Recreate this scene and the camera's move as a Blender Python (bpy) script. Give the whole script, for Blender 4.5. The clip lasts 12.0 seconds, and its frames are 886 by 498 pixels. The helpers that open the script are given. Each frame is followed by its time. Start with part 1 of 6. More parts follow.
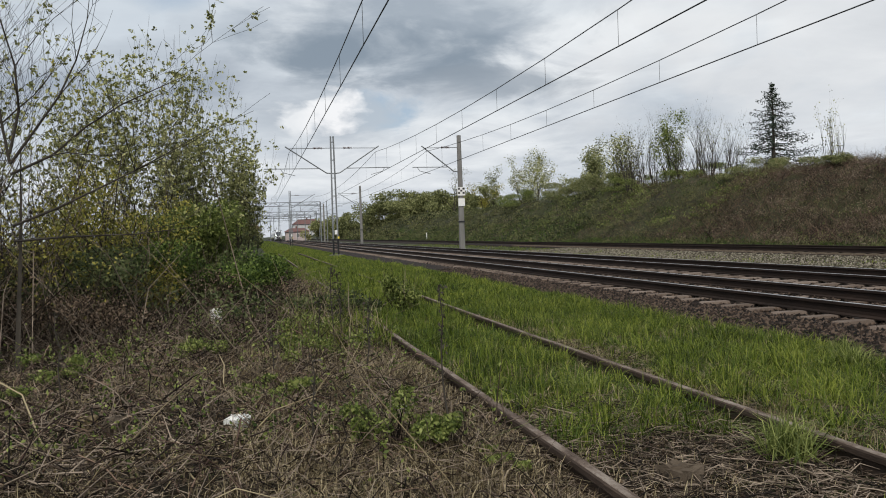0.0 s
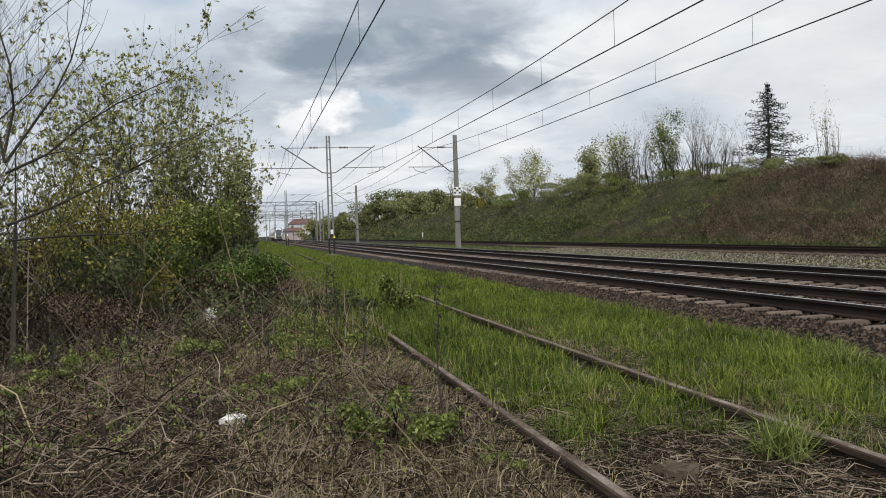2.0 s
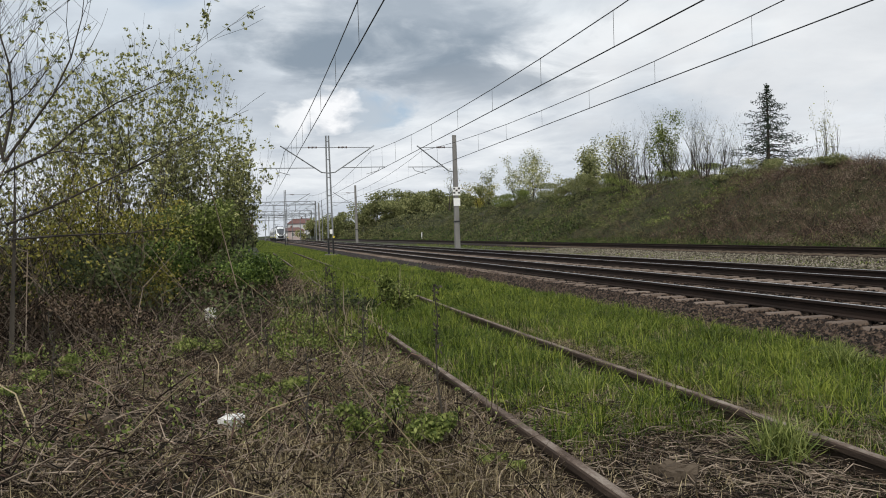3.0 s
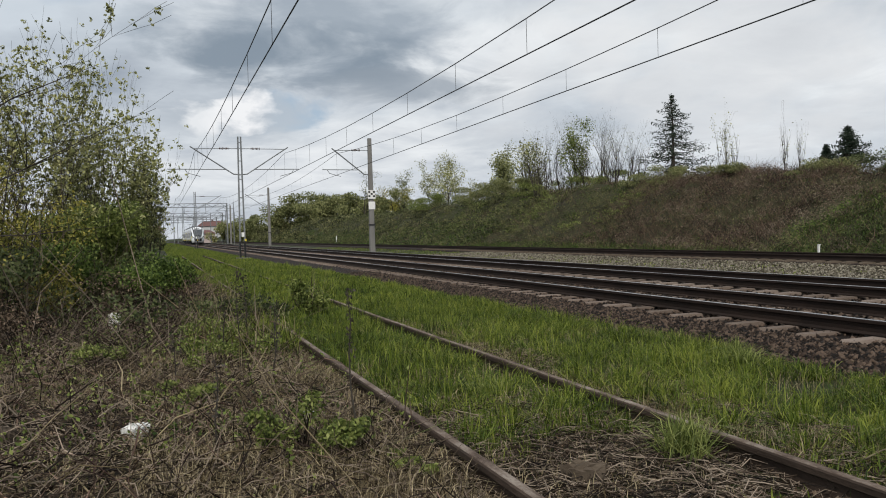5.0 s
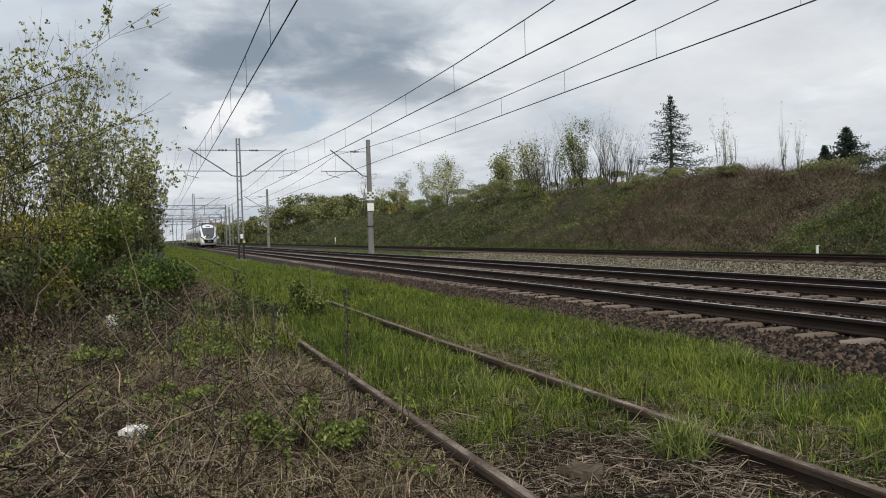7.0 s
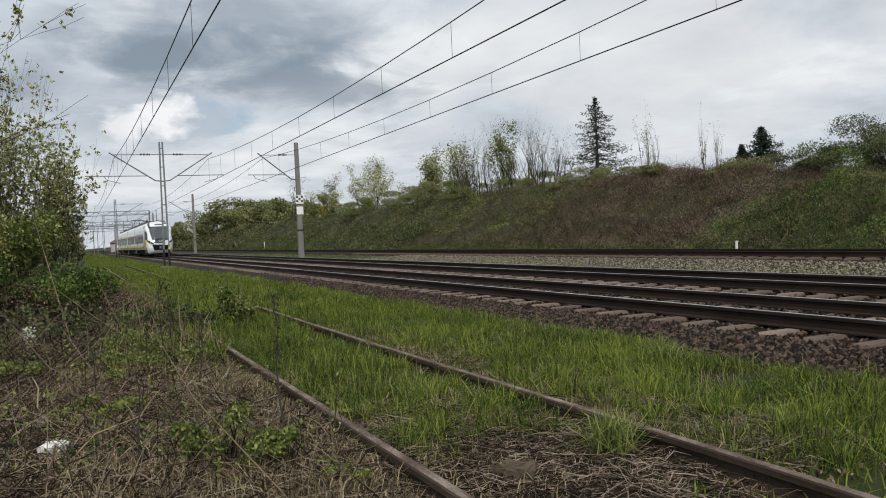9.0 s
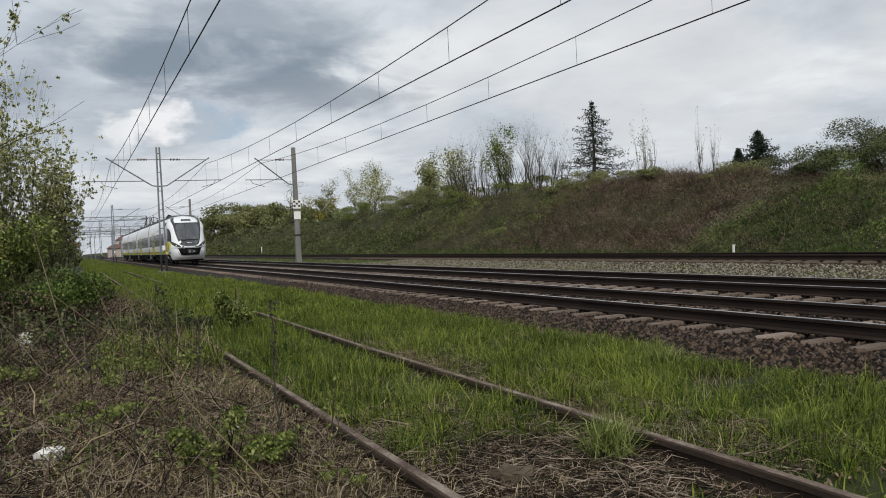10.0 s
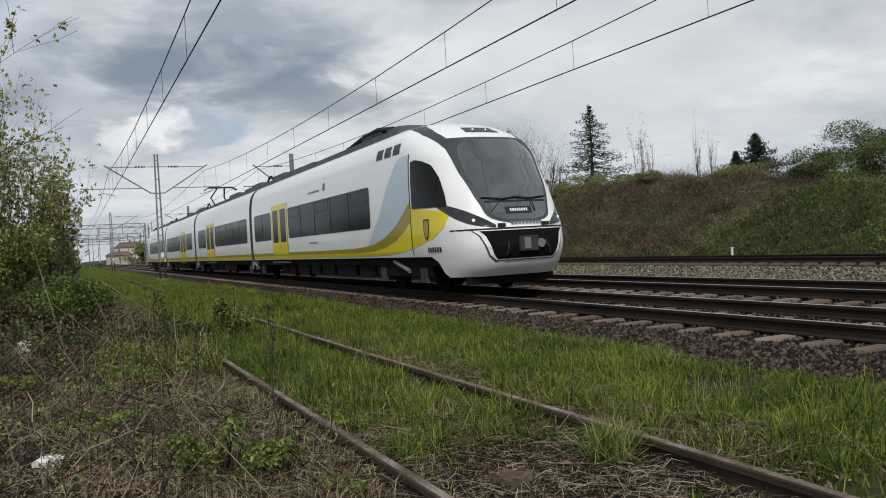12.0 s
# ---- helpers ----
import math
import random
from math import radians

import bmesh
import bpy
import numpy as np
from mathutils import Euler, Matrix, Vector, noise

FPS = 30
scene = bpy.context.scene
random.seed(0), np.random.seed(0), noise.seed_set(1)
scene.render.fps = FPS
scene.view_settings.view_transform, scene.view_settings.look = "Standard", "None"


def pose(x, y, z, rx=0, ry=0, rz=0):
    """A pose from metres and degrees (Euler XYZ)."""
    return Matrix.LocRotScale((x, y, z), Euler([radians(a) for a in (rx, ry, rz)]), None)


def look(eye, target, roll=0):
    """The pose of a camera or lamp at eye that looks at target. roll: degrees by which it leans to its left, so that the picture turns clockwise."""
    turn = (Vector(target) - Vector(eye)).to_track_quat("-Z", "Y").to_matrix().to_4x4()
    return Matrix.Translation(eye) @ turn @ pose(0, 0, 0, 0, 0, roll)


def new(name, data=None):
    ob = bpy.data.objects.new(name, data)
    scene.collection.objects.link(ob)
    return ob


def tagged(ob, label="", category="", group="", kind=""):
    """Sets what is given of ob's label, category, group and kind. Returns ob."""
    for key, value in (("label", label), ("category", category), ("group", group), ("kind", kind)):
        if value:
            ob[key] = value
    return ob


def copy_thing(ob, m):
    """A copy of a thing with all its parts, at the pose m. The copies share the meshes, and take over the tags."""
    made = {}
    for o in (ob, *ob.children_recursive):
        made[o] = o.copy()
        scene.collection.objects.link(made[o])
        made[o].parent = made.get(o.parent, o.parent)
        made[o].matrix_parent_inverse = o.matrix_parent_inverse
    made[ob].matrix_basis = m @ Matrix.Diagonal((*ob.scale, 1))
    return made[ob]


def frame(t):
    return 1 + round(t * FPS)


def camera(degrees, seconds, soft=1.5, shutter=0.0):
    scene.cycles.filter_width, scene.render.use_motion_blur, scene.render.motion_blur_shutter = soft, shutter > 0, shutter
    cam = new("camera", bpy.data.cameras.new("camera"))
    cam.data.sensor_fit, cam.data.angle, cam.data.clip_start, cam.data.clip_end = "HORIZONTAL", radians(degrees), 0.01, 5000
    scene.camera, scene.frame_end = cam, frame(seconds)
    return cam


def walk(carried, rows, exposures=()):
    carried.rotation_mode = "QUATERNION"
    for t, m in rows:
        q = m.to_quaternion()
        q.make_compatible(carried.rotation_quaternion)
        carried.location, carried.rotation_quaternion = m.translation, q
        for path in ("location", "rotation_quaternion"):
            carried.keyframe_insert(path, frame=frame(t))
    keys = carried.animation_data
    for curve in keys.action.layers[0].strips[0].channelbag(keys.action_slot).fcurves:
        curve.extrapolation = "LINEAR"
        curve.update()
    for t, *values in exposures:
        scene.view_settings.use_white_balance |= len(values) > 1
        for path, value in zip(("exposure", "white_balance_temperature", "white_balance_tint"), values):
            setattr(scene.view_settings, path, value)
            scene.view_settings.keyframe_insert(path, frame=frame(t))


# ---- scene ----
EYE_Z = 1.371
cam = camera(58.0, 12.0, soft=1.0)
PATH = [
    (0.0, 0.0, 88.76, 2.015, -13.169), (0.5, 0.0, 88.753, 1.957, -13.214), (1.0, 0.0, 88.719, 1.963, -13.317),
    (1.5, 0.0, 88.727, 1.893, -13.376), (2.0, 0.0, 88.734, 1.936, -13.459), (2.5, 0.0, 88.777, 1.872, -13.523),
    (3.0, 0.0, 88.734, 1.84, -13.514), (3.2, 0.0, 88.735, 1.82, -13.54), (3.3, 0.001, 88.74, 1.80, -13.75),
    (3.5, 0.002, 88.749, 1.739, -14.932), (3.7, 0.003, 88.76, 1.72, -16.35), (4.2, 0.006, 88.78, 1.66, -18.9),
    (4.7, 0.008, 88.80, 1.60, -19.52), (5.3, 0.011, 88.82, 1.575, -19.62), (5.5, 0.012, 88.822, 1.572, -19.629),
    (6.0, 0.015, 88.813, 1.567, -19.672), (6.5, 0.017, 88.875, 1.561, -19.669), (7.0, 0.02, 88.911, 1.654, -19.664),
    (7.2, 0.021, 88.915, 1.68, -19.86), (7.5, 0.022, 88.924, 1.716, -21.126), (7.7, 0.023, 88.92, 1.80, -22.05),
    (8.2, 0.026, 88.90, 2.15, -23.7), (8.7, 0.029, 88.88, 2.50, -24.45), (9.3, 0.032, 88.85, 2.77, -24.65),
    (9.5, 0.033, 88.871, 2.798, -24.667), (10.0, 0.034, 89.172, 2.825, -24.781), (10.5, 0.036, 89.308, 2.861, -24.827),
    (11.0, 0.037, 89.353, 2.987, -24.863), (11.5, 0.039, 89.513, 3.199, -24.837), (12.0, 0.04, 89.524, 3.261, -24.874),
]
# the picture brightens and darkens a little as the camera meters
EXPOSURE = [(0.0, 0.05), (1.5, 0.14), (3.5, 0.13), (5.5, 0.0), (7.5, 0.06), (9.5, 0.02), (10.5, -0.06), (12.0, -0.06)]
walk(cam, [(t, pose(x, 0, EYE_Z, rx, ry, rz)) for t, x, rx, ry, rz in PATH], EXPOSURE)

# ---- light ----
SUN_AZ, SUN_EL = radians(205), radians(44)


def nodes_of(tree):
    tree.nodes.clear()

    def add(kind, **values):
        n = tree.nodes.new(kind)
        for key, value in values.items():
            if key in n.inputs:
                n.inputs[key].default_value = value
        return n

    return add, tree.links.new


def ramp(add, link, fac, stops):
    n = add("ShaderNodeValToRGB")
    while len(n.color_ramp.elements) < len(stops):
        n.color_ramp.elements.new(0.5)
    for e, (p, c) in zip(n.color_ramp.elements, stops):
        e.position, e.color = p, (*c, 1)
    link(fac, n.inputs[0])
    return n.outputs[0]


def maths(add, link, op, a, b=None, clamp=False):
    n = add("ShaderNodeMath")
    n.operation, n.use_clamp = op, clamp
    for i, v in enumerate((a, b)):
        if v is None:
            continue
        if isinstance(v, (int, float)):
            n.inputs[i].default_value = v
        else:
            link(v, n.inputs[i])
    return n.outputs[0]


def mix(add, link, fac, a, b, blend="MIX"):
    n = add("ShaderNodeMix")
    n.data_type, n.blend_type = "RGBA", blend
    for i, v in ((0, fac), (6, a), (7, b)):
        if isinstance(v, (int, float)):
            n.inputs[i].default_value = v
        elif isinstance(v, tuple):
            n.inputs[i].default_value = (*v, 1)
        else:
            link(v, n.inputs[i])
    return n.outputs[2]


def make_world():
    world = bpy.data.worlds.new("cloudy_sky")
    scene.world = world
    world.use_nodes = True
    add, link = nodes_of(world.node_tree)
    sky = add("ShaderNodeTexSky")
    sky.sky_type, sky.sun_disc = "NISHITA", False
    sky.sun_elevation, sky.sun_rotation = SUN_EL, SUN_AZ
    co = add("ShaderNodeTexCoord")
    sep = add("ShaderNodeSeparateXYZ")
    link(co.outputs["Generated"], sep.inputs[0])
    # clouds lie on a flat layer: direction over height
    up = maths(add, link, "ADD", maths(add, link, "MAXIMUM", sep.outputs[2], 0.0), 0.16)
    px = maths(add, link, "DIVIDE", sep.outputs[0], up)
    py = maths(add, link, "DIVIDE", sep.outputs[1], up)
    lay = add("ShaderNodeCombineXYZ")
    link(px, lay.inputs[0]), link(py, lay.inputs[1])
    big = add("ShaderNodeTexNoise", Scale=0.75, Detail=9.0, Roughness=0.55, Distortion=0.25)
    off = add("ShaderNodeVectorMath")
    off.operation = "ADD"
    off.inputs[1].default_value = SKY_SHIFT
    link(lay.outputs[0], off.inputs[0])
    link(off.outputs[0], big.inputs["Vector"])
    fine = add("ShaderNodeTexNoise", Scale=2.6, Detail=8.0, Roughness=0.6, Distortion=0.4)
    link(off.outputs[0], fine.inputs["Vector"])

    curl = add("ShaderNodeTexNoise", Scale=9.0, Detail=7.0, Roughness=0.48, Distortion=0.3)
    squash = add("ShaderNodeMapping")
    squash.inputs["Scale"].default_value = (1, 1, 1.7)
    link(co.outputs["Generated"], squash.inputs[0])
    link(squash.outputs[0], curl.inputs["Vector"])

    puff = add("ShaderNodeTexNoise", Scale=26.0, Detail=7.0, Roughness=0.5, Distortion=0.2)
    link(squash.outputs[0], puff.inputs["Vector"])

    # the grey bank of cloud ahead, the white heap of cloud under it and the blue gap beside that
    def lobe(az, el, wide, high):
        e, a = radians(el), radians(az)
        c = Vector((math.sin(a) * math.cos(e), math.cos(a) * math.cos(e), math.sin(e)))
        right = Vector((math.cos(a), -math.sin(a), 0))
        rise = c.cross(right) * -1
        total = None
        for axis, size in ((right, wide), (rise, high)):
            d = add("ShaderNodeVectorMath")
            d.operation = "DOT_PRODUCT"
            d.inputs[1].default_value = axis
            link(co.outputs["Generated"], d.inputs[0])
            base = c.dot(axis)
            v = maths(add, link, "DIVIDE", maths(add, link, "SUBTRACT", d.outputs["Value"], base), size)
            v = maths(add, link, "MULTIPLY", v, v)
            total = v if total is None else maths(add, link, "ADD", total, v)
        rag = maths(add, link, "MULTIPLY", maths(add, link, "SUBTRACT", fine.outputs[0], 0.5), 2.6)
        rag = maths(add, link, "ADD", rag, maths(add, link, "MULTIPLY", maths(add, link, "SUBTRACT", (puff if wide < 0.09 else curl).outputs[0], 0.5), 4.2 if wide < 0.09 else 2.6))
        return maths(add, link, "SUBTRACT", 1.0, maths(add, link, "ADD", total, rag), clamp=True)

    cover = ramp(add, link, big.outputs[0], [(0.30, (0.44, 0.50, 0.58)), (0.44, (0.67, 0.73, 0.80)), (0.56, (0.88, 0.92, 0.96)), (0.72, (1.06, 1.08, 1.10))])
    tone = ramp(add, link, fine.outputs[0], [(0.3, (0.72, 0.75, 0.79)), (0.48, (0.94, 0.95, 0.96)), (0.65, (1.10, 1.10, 1.09))])
    cloud = mix(add, link, 1.0, cover, tone, "MULTIPLY")
    dim = add("ShaderNodeVectorMath")
    dim.operation = "SCALE"
    dim.inputs["Scale"].default_value = 0.09
    link(sky.outputs[0], dim.inputs[0])
    blue = mix(add, link, 0.4, (0.52, 0.67, 0.84), dim.outputs[0])
    for az, el, wide, high, strength, colour in SKY_LOBES:
        c = colour if colour else blue
        cloud = mix(add, link, maths(add, link, "MULTIPLY", lobe(az, el, wide, high), strength), cloud, c)
    # towards the horizon all goes pale
    low = maths(add, link, "POWER", maths(add, link, "SUBTRACT", 1.0, maths(add, link, "MAXIMUM", sep.outputs[2], 0.0)), 14.0)
    cloud = mix(add, link, maths(add, link, "MULTIPLY", low, 0.75), cloud, (0.73, 0.77, 0.83))
    bg = add("ShaderNodeBackground", Strength=SKY_STRENGTH)
    link(cloud, bg.inputs[0])
    out = add("ShaderNodeOutputWorld")
    link(bg.outputs[0], out.inputs[0])


SKY_SHIFT, SKY_STRENGTH = (3.7, 1.9, 0.0), 0.82
SKY_LOBES = [
    (-9, 15.0, 0.16, 0.085, 0.75, (0.80, 0.88, 0.96)),
    (-4.5, 17.0, 0.09, 0.035, 0.55, None),
    (40, 12.0, 0.30, 0.13, 0.60, (1.0, 1.01, 1.02)),
    (10.5, 14.6, 0.23, 0.075, 0.90, (0.42, 0.49, 0.57)),
    (8.5, 12.6, 0.17, 0.045, 0.85, (0.26, 0.33, 0.41)),
    (17, 10.4, 0.12, 0.024, 0.70, (0.34, 0.40, 0.47)),
    (28, 17.8, 0.13, 0.026, 0.60, (0.45, 0.51, 0.58)),
    (9.0, 8.4, 0.050, 0.028, 0.85, None),
    (4.5, 8.2, 0.13, 0.045, 0.70, (0.58, 0.645, 0.715)),
    (3.0, 8.5, 0.046, 0.024, 1.0, (0.98, 1.01, 1.04)),
    (5.6, 8.6, 0.040, 0.028, 1.0, (1.10, 1.11, 1.13)),
]
make_world()
sun = new("sun", bpy.data.lights.new("sun", "SUN"))
sun.data.energy, sun.data.angle, sun.data.color = 2.7, radians(3), (1.0, 0.95, 0.87)
sun.matrix_world = look((math.sin(SUN_AZ) * 50 * math.cos(SUN_EL), math.cos(SUN_AZ) * 50 * math.cos(SUN_EL), 50 * math.sin(SUN_EL)), (0, 0, 0))


# ---- materials ----
def material(name, stops, scale=4.0, rough=0.8, metal=0.0, bump=0.3, fine=40.0, per="", spread=0.25, through_light=0.0, stretch=(1, 1, 1), coat=0.0, spec=0.18, detail=5.0, bump_size=0.01):
    """A procedural surface: a colour ramp over noise at two scales; per: 'island' or 'object' varies piece by piece."""
    m = bpy.data.materials.new(name)
    m.use_nodes = True
    add, link = nodes_of(m.node_tree)
    co = add("ShaderNodeTexCoord")
    sized = add("ShaderNodeMapping")
    sized.inputs["Scale"].default_value = stretch
    link(co.outputs["Object"], sized.inputs[0])
    n1 = add("ShaderNodeTexNoise", Scale=scale, Detail=detail, Roughness=0.6)
    n2 = add("ShaderNodeTexNoise", Scale=fine, Detail=4.0, Roughness=0.65)
    link(sized.outputs[0], n1.inputs["Vector"]), link(sized.outputs[0], n2.inputs["Vector"])
    fac = maths(add, link, "ADD", maths(add, link, "MULTIPLY", n1.outputs[0], 0.65), maths(add, link, "MULTIPLY", n2.outputs[0], 0.35))
    if per:
        if per == "island":
            r = add("ShaderNodeNewGeometry").outputs["Random Per Island"]
        else:
            r = add("ShaderNodeObjectInfo").outputs["Random"]
        fac = maths(add, link, "ADD", fac, maths(add, link, "MULTIPLY", maths(add, link, "SUBTRACT", r, 0.5), spread * 2))
    colour = ramp(add, link, fac, stops)
    b = add("ShaderNodeBsdfPrincipled", Metallic=metal)
    b.inputs["Specular IOR Level"].default_value = spec
    b.inputs["Coat Weight"].default_value = coat
    link(colour, b.inputs["Base Color"])
    link(maths(add, link, "ADD", maths(add, link, "MULTIPLY", n2.outputs[0], 0.2), rough - 0.1, clamp=True), b.inputs["Roughness"])
    if bump:
        bp = add("ShaderNodeBump", Strength=bump, Distance=bump_size)
        link(n2.outputs[0], bp.inputs["Height"])
        link(bp.outputs[0], b.inputs["Normal"])
    out = add("ShaderNodeOutputMaterial")
    if through_light:
        tr = add("ShaderNodeBsdfTranslucent")
        link(colour, tr.inputs[0])
        ms = add("ShaderNodeMixShader", Fac=through_light)
        link(b.outputs[0], ms.inputs[1]), link(tr.outputs[0], ms.inputs[2])
        link(ms.outputs[0], out.inputs[0])
    else:
        link(b.outputs[0], out.inputs[0])
    return m


def two(a, b, lo=0.3, hi=0.7):
    return [(lo, a), (hi, b)]


def leaf(name, a, b, c, spread=0.3, patch=0.7, fine=9.0, tight=1.0):
    return material(name, [(0.5 - 0.25 * tight, a), (0.5, b), (0.5 + 0.3 * tight, c)], scale=patch, fine=fine, rough=0.6, bump=0, per="island", spread=spread, through_light=0.35, spec=0.25)


M = {}
M["soil"] = material("soil", [(0.3, (0.008, 0.006, 0.0035)), (0.45, (0.022, 0.017, 0.010)), (0.6, (0.040, 0.033, 0.018)), (0.75, (0.022, 0.026, 0.009))], scale=0.9, fine=22, bump=0.8, bump_size=0.04)
M["verge"] = material("verge", [(0.3, (0.009, 0.011, 0.004)), (0.5, (0.024, 0.031, 0.008)), (0.7, (0.046, 0.050, 0.016))], scale=0.6, fine=18, bump=0.8, bump_size=0.04)
M["ballast"] = material("ballast", [(0.3, (0.008, 0.005, 0.004)), (0.55, (0.022, 0.014, 0.010)), (0.75, (0.05, 0.034, 0.025))], scale=3, fine=45, bump=1.0, bump_size=0.04)
M["ballast_stone"] = material("ballast_stone", [(0.2, (0.005, 0.0035, 0.0025)), (0.5, (0.024, 0.0155, 0.011)), (0.85, (0.10, 0.070, 0.051))], scale=6, fine=60, bump=0.4, per="island", spread=0.42)
M["pale_stone"] = material("pale_stone", [(0.2, (0.035, 0.029, 0.020)), (0.5, (0.105, 0.090, 0.064)), (0.85, (0.25, 0.225, 0.175))], scale=6, fine=60, bump=0.4, per="island", spread=0.38)
M["gravel"] = material("gravel", [(0.3, (0.032, 0.027, 0.018)), (0.5, (0.075, 0.066, 0.045)), (0.62, (0.042, 0.048, 0.018)), (0.75, (0.14, 0.125, 0.095))], scale=1.2, fine=30, bump=1.0, bump_size=0.03)
M["rust_rail"] = material("rust_rail", [(0.3, (0.020, 0.014, 0.010)), (0.55, (0.055, 0.039, 0.030)), (0.75, (0.12, 0.09, 0.07))], scale=6, fine=90, rough=0.85, bump=0.5, stretch=(1, 0.25, 1))
M["rail_side"] = material("rail_side", two((0.010, 0.007, 0.006), (0.034, 0.022, 0.017)), scale=4, fine=60, rough=0.85, bump=0.4, stretch=(1, 0.3, 1))
# lighter copy of the rust for the rail top; the light is in the colour
M["rust_head_lit"] = material("rust_head_lit", [(0.36, (0.045, 0.029, 0.021)), (0.5, (0.135, 0.102, 0.081)), (0.64, (0.26, 0.22, 0.185))], scale=9, fine=70, rough=0.85, bump=0.8, stretch=(1, 0.35, 1))
M["rail_head"] = material("rail_head", two((0.30, 0.30, 0.31), (0.55, 0.55, 0.56)), scale=3, fine=30, rough=0.38, metal=0.9, bump=0.05, stretch=(4, 0.1, 1))
M["concrete"] = material("concrete", [(0.25, (0.085, 0.063, 0.049)), (0.55, (0.18, 0.14, 0.115)), (0.8, (0.28, 0.23, 0.195))], scale=3, fine=70, rough=0.9, bump=0.3, per="object", spread=0.15)
M["old_wood"] = material("old_wood", two((0.05, 0.037, 0.026), (0.15, 0.12, 0.09)), scale=3, fine=50, rough=0.9, bump=0.6, stretch=(1, 6, 6))
M["mast_concrete"] = material("mast_concrete", [(0.25, (0.12, 0.115, 0.11)), (0.55, (0.19, 0.185, 0.175)), (0.8, (0.27, 0.26, 0.25))], scale=2, fine=50, rough=0.9, bump=0.2, stretch=(1, 1, 0.3))
M["galvanised"] = material("galvanised", two((0.13, 0.14, 0.145), (0.24, 0.25, 0.26)), scale=3, fine=60, rough=0.6, metal=0.35, bump=0.1)
M["dark_steel"] = material("dark_steel", two((0.02, 0.021, 0.024), (0.06, 0.062, 0.066)), scale=3, fine=60, rough=0.65, metal=0.2, bump=0.1)
M["wire"] = material("wire", two((0.03, 0.033, 0.035), (0.07, 0.072, 0.07)), scale=3, fine=60, rough=0.6, metal=0.4, bump=0)
M["insulator"] = material("insulator", two((0.05, 0.025, 0.018), (0.10, 0.05, 0.035)), rough=0.3, bump=0)
M["white_sign"] = material("white_sign", two((0.62, 0.62, 0.60), (0.80, 0.80, 0.78)), scale=8, rough=0.5, bump=0.05)
M["black_sign"] = material("black_sign", two((0.015, 0.015, 0.015), (0.03, 0.03, 0.03)), scale=8, rough=0.5, bump=0.05)
M["yellow_sign"] = material("yellow_sign", two((0.55, 0.42, 0.05), (0.7, 0.55, 0.08)), scale=8, rough=0.5, bump=0.05)
M["grass"] = leaf("grass", (0.026, 0.042, 0.006), (0.102, 0.150, 0.016), (0.28, 0.315, 0.058), 0.26, 0.8, 5.0, 0.8)
M["dark_grass"] = leaf("dark_grass", (0.020, 0.040, 0.007), (0.065, 0.115, 0.018), (0.14, 0.19, 0.045), 0.24, 0.8, 4.0, 0.8)
M["straw"] = leaf("straw", (0.045, 0.033, 0.017), (0.185, 0.142, 0.078), (0.48, 0.40, 0.25), 0.42)
M["dead_leaf"] = leaf("dead_leaf", (0.026, 0.017, 0.011), (0.140, 0.096, 0.062), (0.34, 0.25, 0.175), 0.42)
M["twig"] = material("twig", [(0.2, (0.010, 0.007, 0.005)), (0.5, (0.066, 0.047, 0.033)), (0.85, (0.30, 0.24, 0.185))], scale=2, fine=30, rough=0.85, bump=0, per="island", spread=0.45)
M["bark"] = material("bark", [(0.25, (0.020, 0.017, 0.014)), (0.55, (0.055, 0.048, 0.039)), (0.8, (0.11, 0.098, 0.085))], scale=6, fine=50, rough=0.9, bump=0.5, stretch=(1, 1, 0.3))
M["leaf_young"] = leaf("leaf_young", (0.11, 0.12, 0.042), (0.29, 0.30, 0.115), (0.52, 0.51, 0.24), 0.38)
M["leaf_yellow"] = leaf("leaf_yellow", (0.10, 0.105, 0.018), (0.24, 0.225, 0.038), (0.42, 0.37, 0.09), 0.4)
M["leaf_green"] = leaf("leaf_green", (0.028, 0.052, 0.011), (0.095, 0.148, 0.030), (0.19, 0.255, 0.062), 0.42)
M["leaf_fresh"] = leaf("leaf_fresh", (0.055, 0.078, 0.018), (0.150, 0.190, 0.044), (0.33, 0.36, 0.12))
M["leaf_bramble"] = leaf("leaf_bramble", (0.024, 0.036, 0.014), (0.080, 0.104, 0.038), (0.18, 0.20, 0.085), 0.22, 0.8, 3.0, 0.7)
M["needle"] = leaf("needle", (0.012, 0.022, 0.014), (0.026, 0.042, 0.026), (0.055, 0.075, 0.045))
M["bank_soil"] = material("bank_soil", [(0.3, (0.016, 0.014, 0.007)), (0.5, (0.036, 0.036, 0.015)), (0.7, (0.055, 0.058, 0.022))], scale=0.5, fine=9, bump=0.8, bump_size=0.06)
M["bank_blade"] = leaf("bank_blade", (0.014, 0.018, 0.007), (0.078, 0.086, 0.033), (0.25, 0.24, 0.11), 0.12, 0.4, 1.6, 0.42)
M["bank_dry"] = leaf("bank_dry", (0.022, 0.015, 0.011), (0.115, 0.082, 0.060), (0.33, 0.265, 0.20), 0.14, 0.5, 1.8, 0.42)
M["cane"] = material("cane", [(0.2, (0.018, 0.010, 0.008)), (0.5, (0.075, 0.045, 0.034)), (0.85, (0.22, 0.15, 0.11))], scale=2, fine=30, rough=0.8, bump=0, per="island", spread=0.42)
M["far_leaf"] = leaf("far_leaf", (0.085, 0.098, 0.036), (0.18, 0.195, 0.075), (0.33, 0.335, 0.15), 0.35)


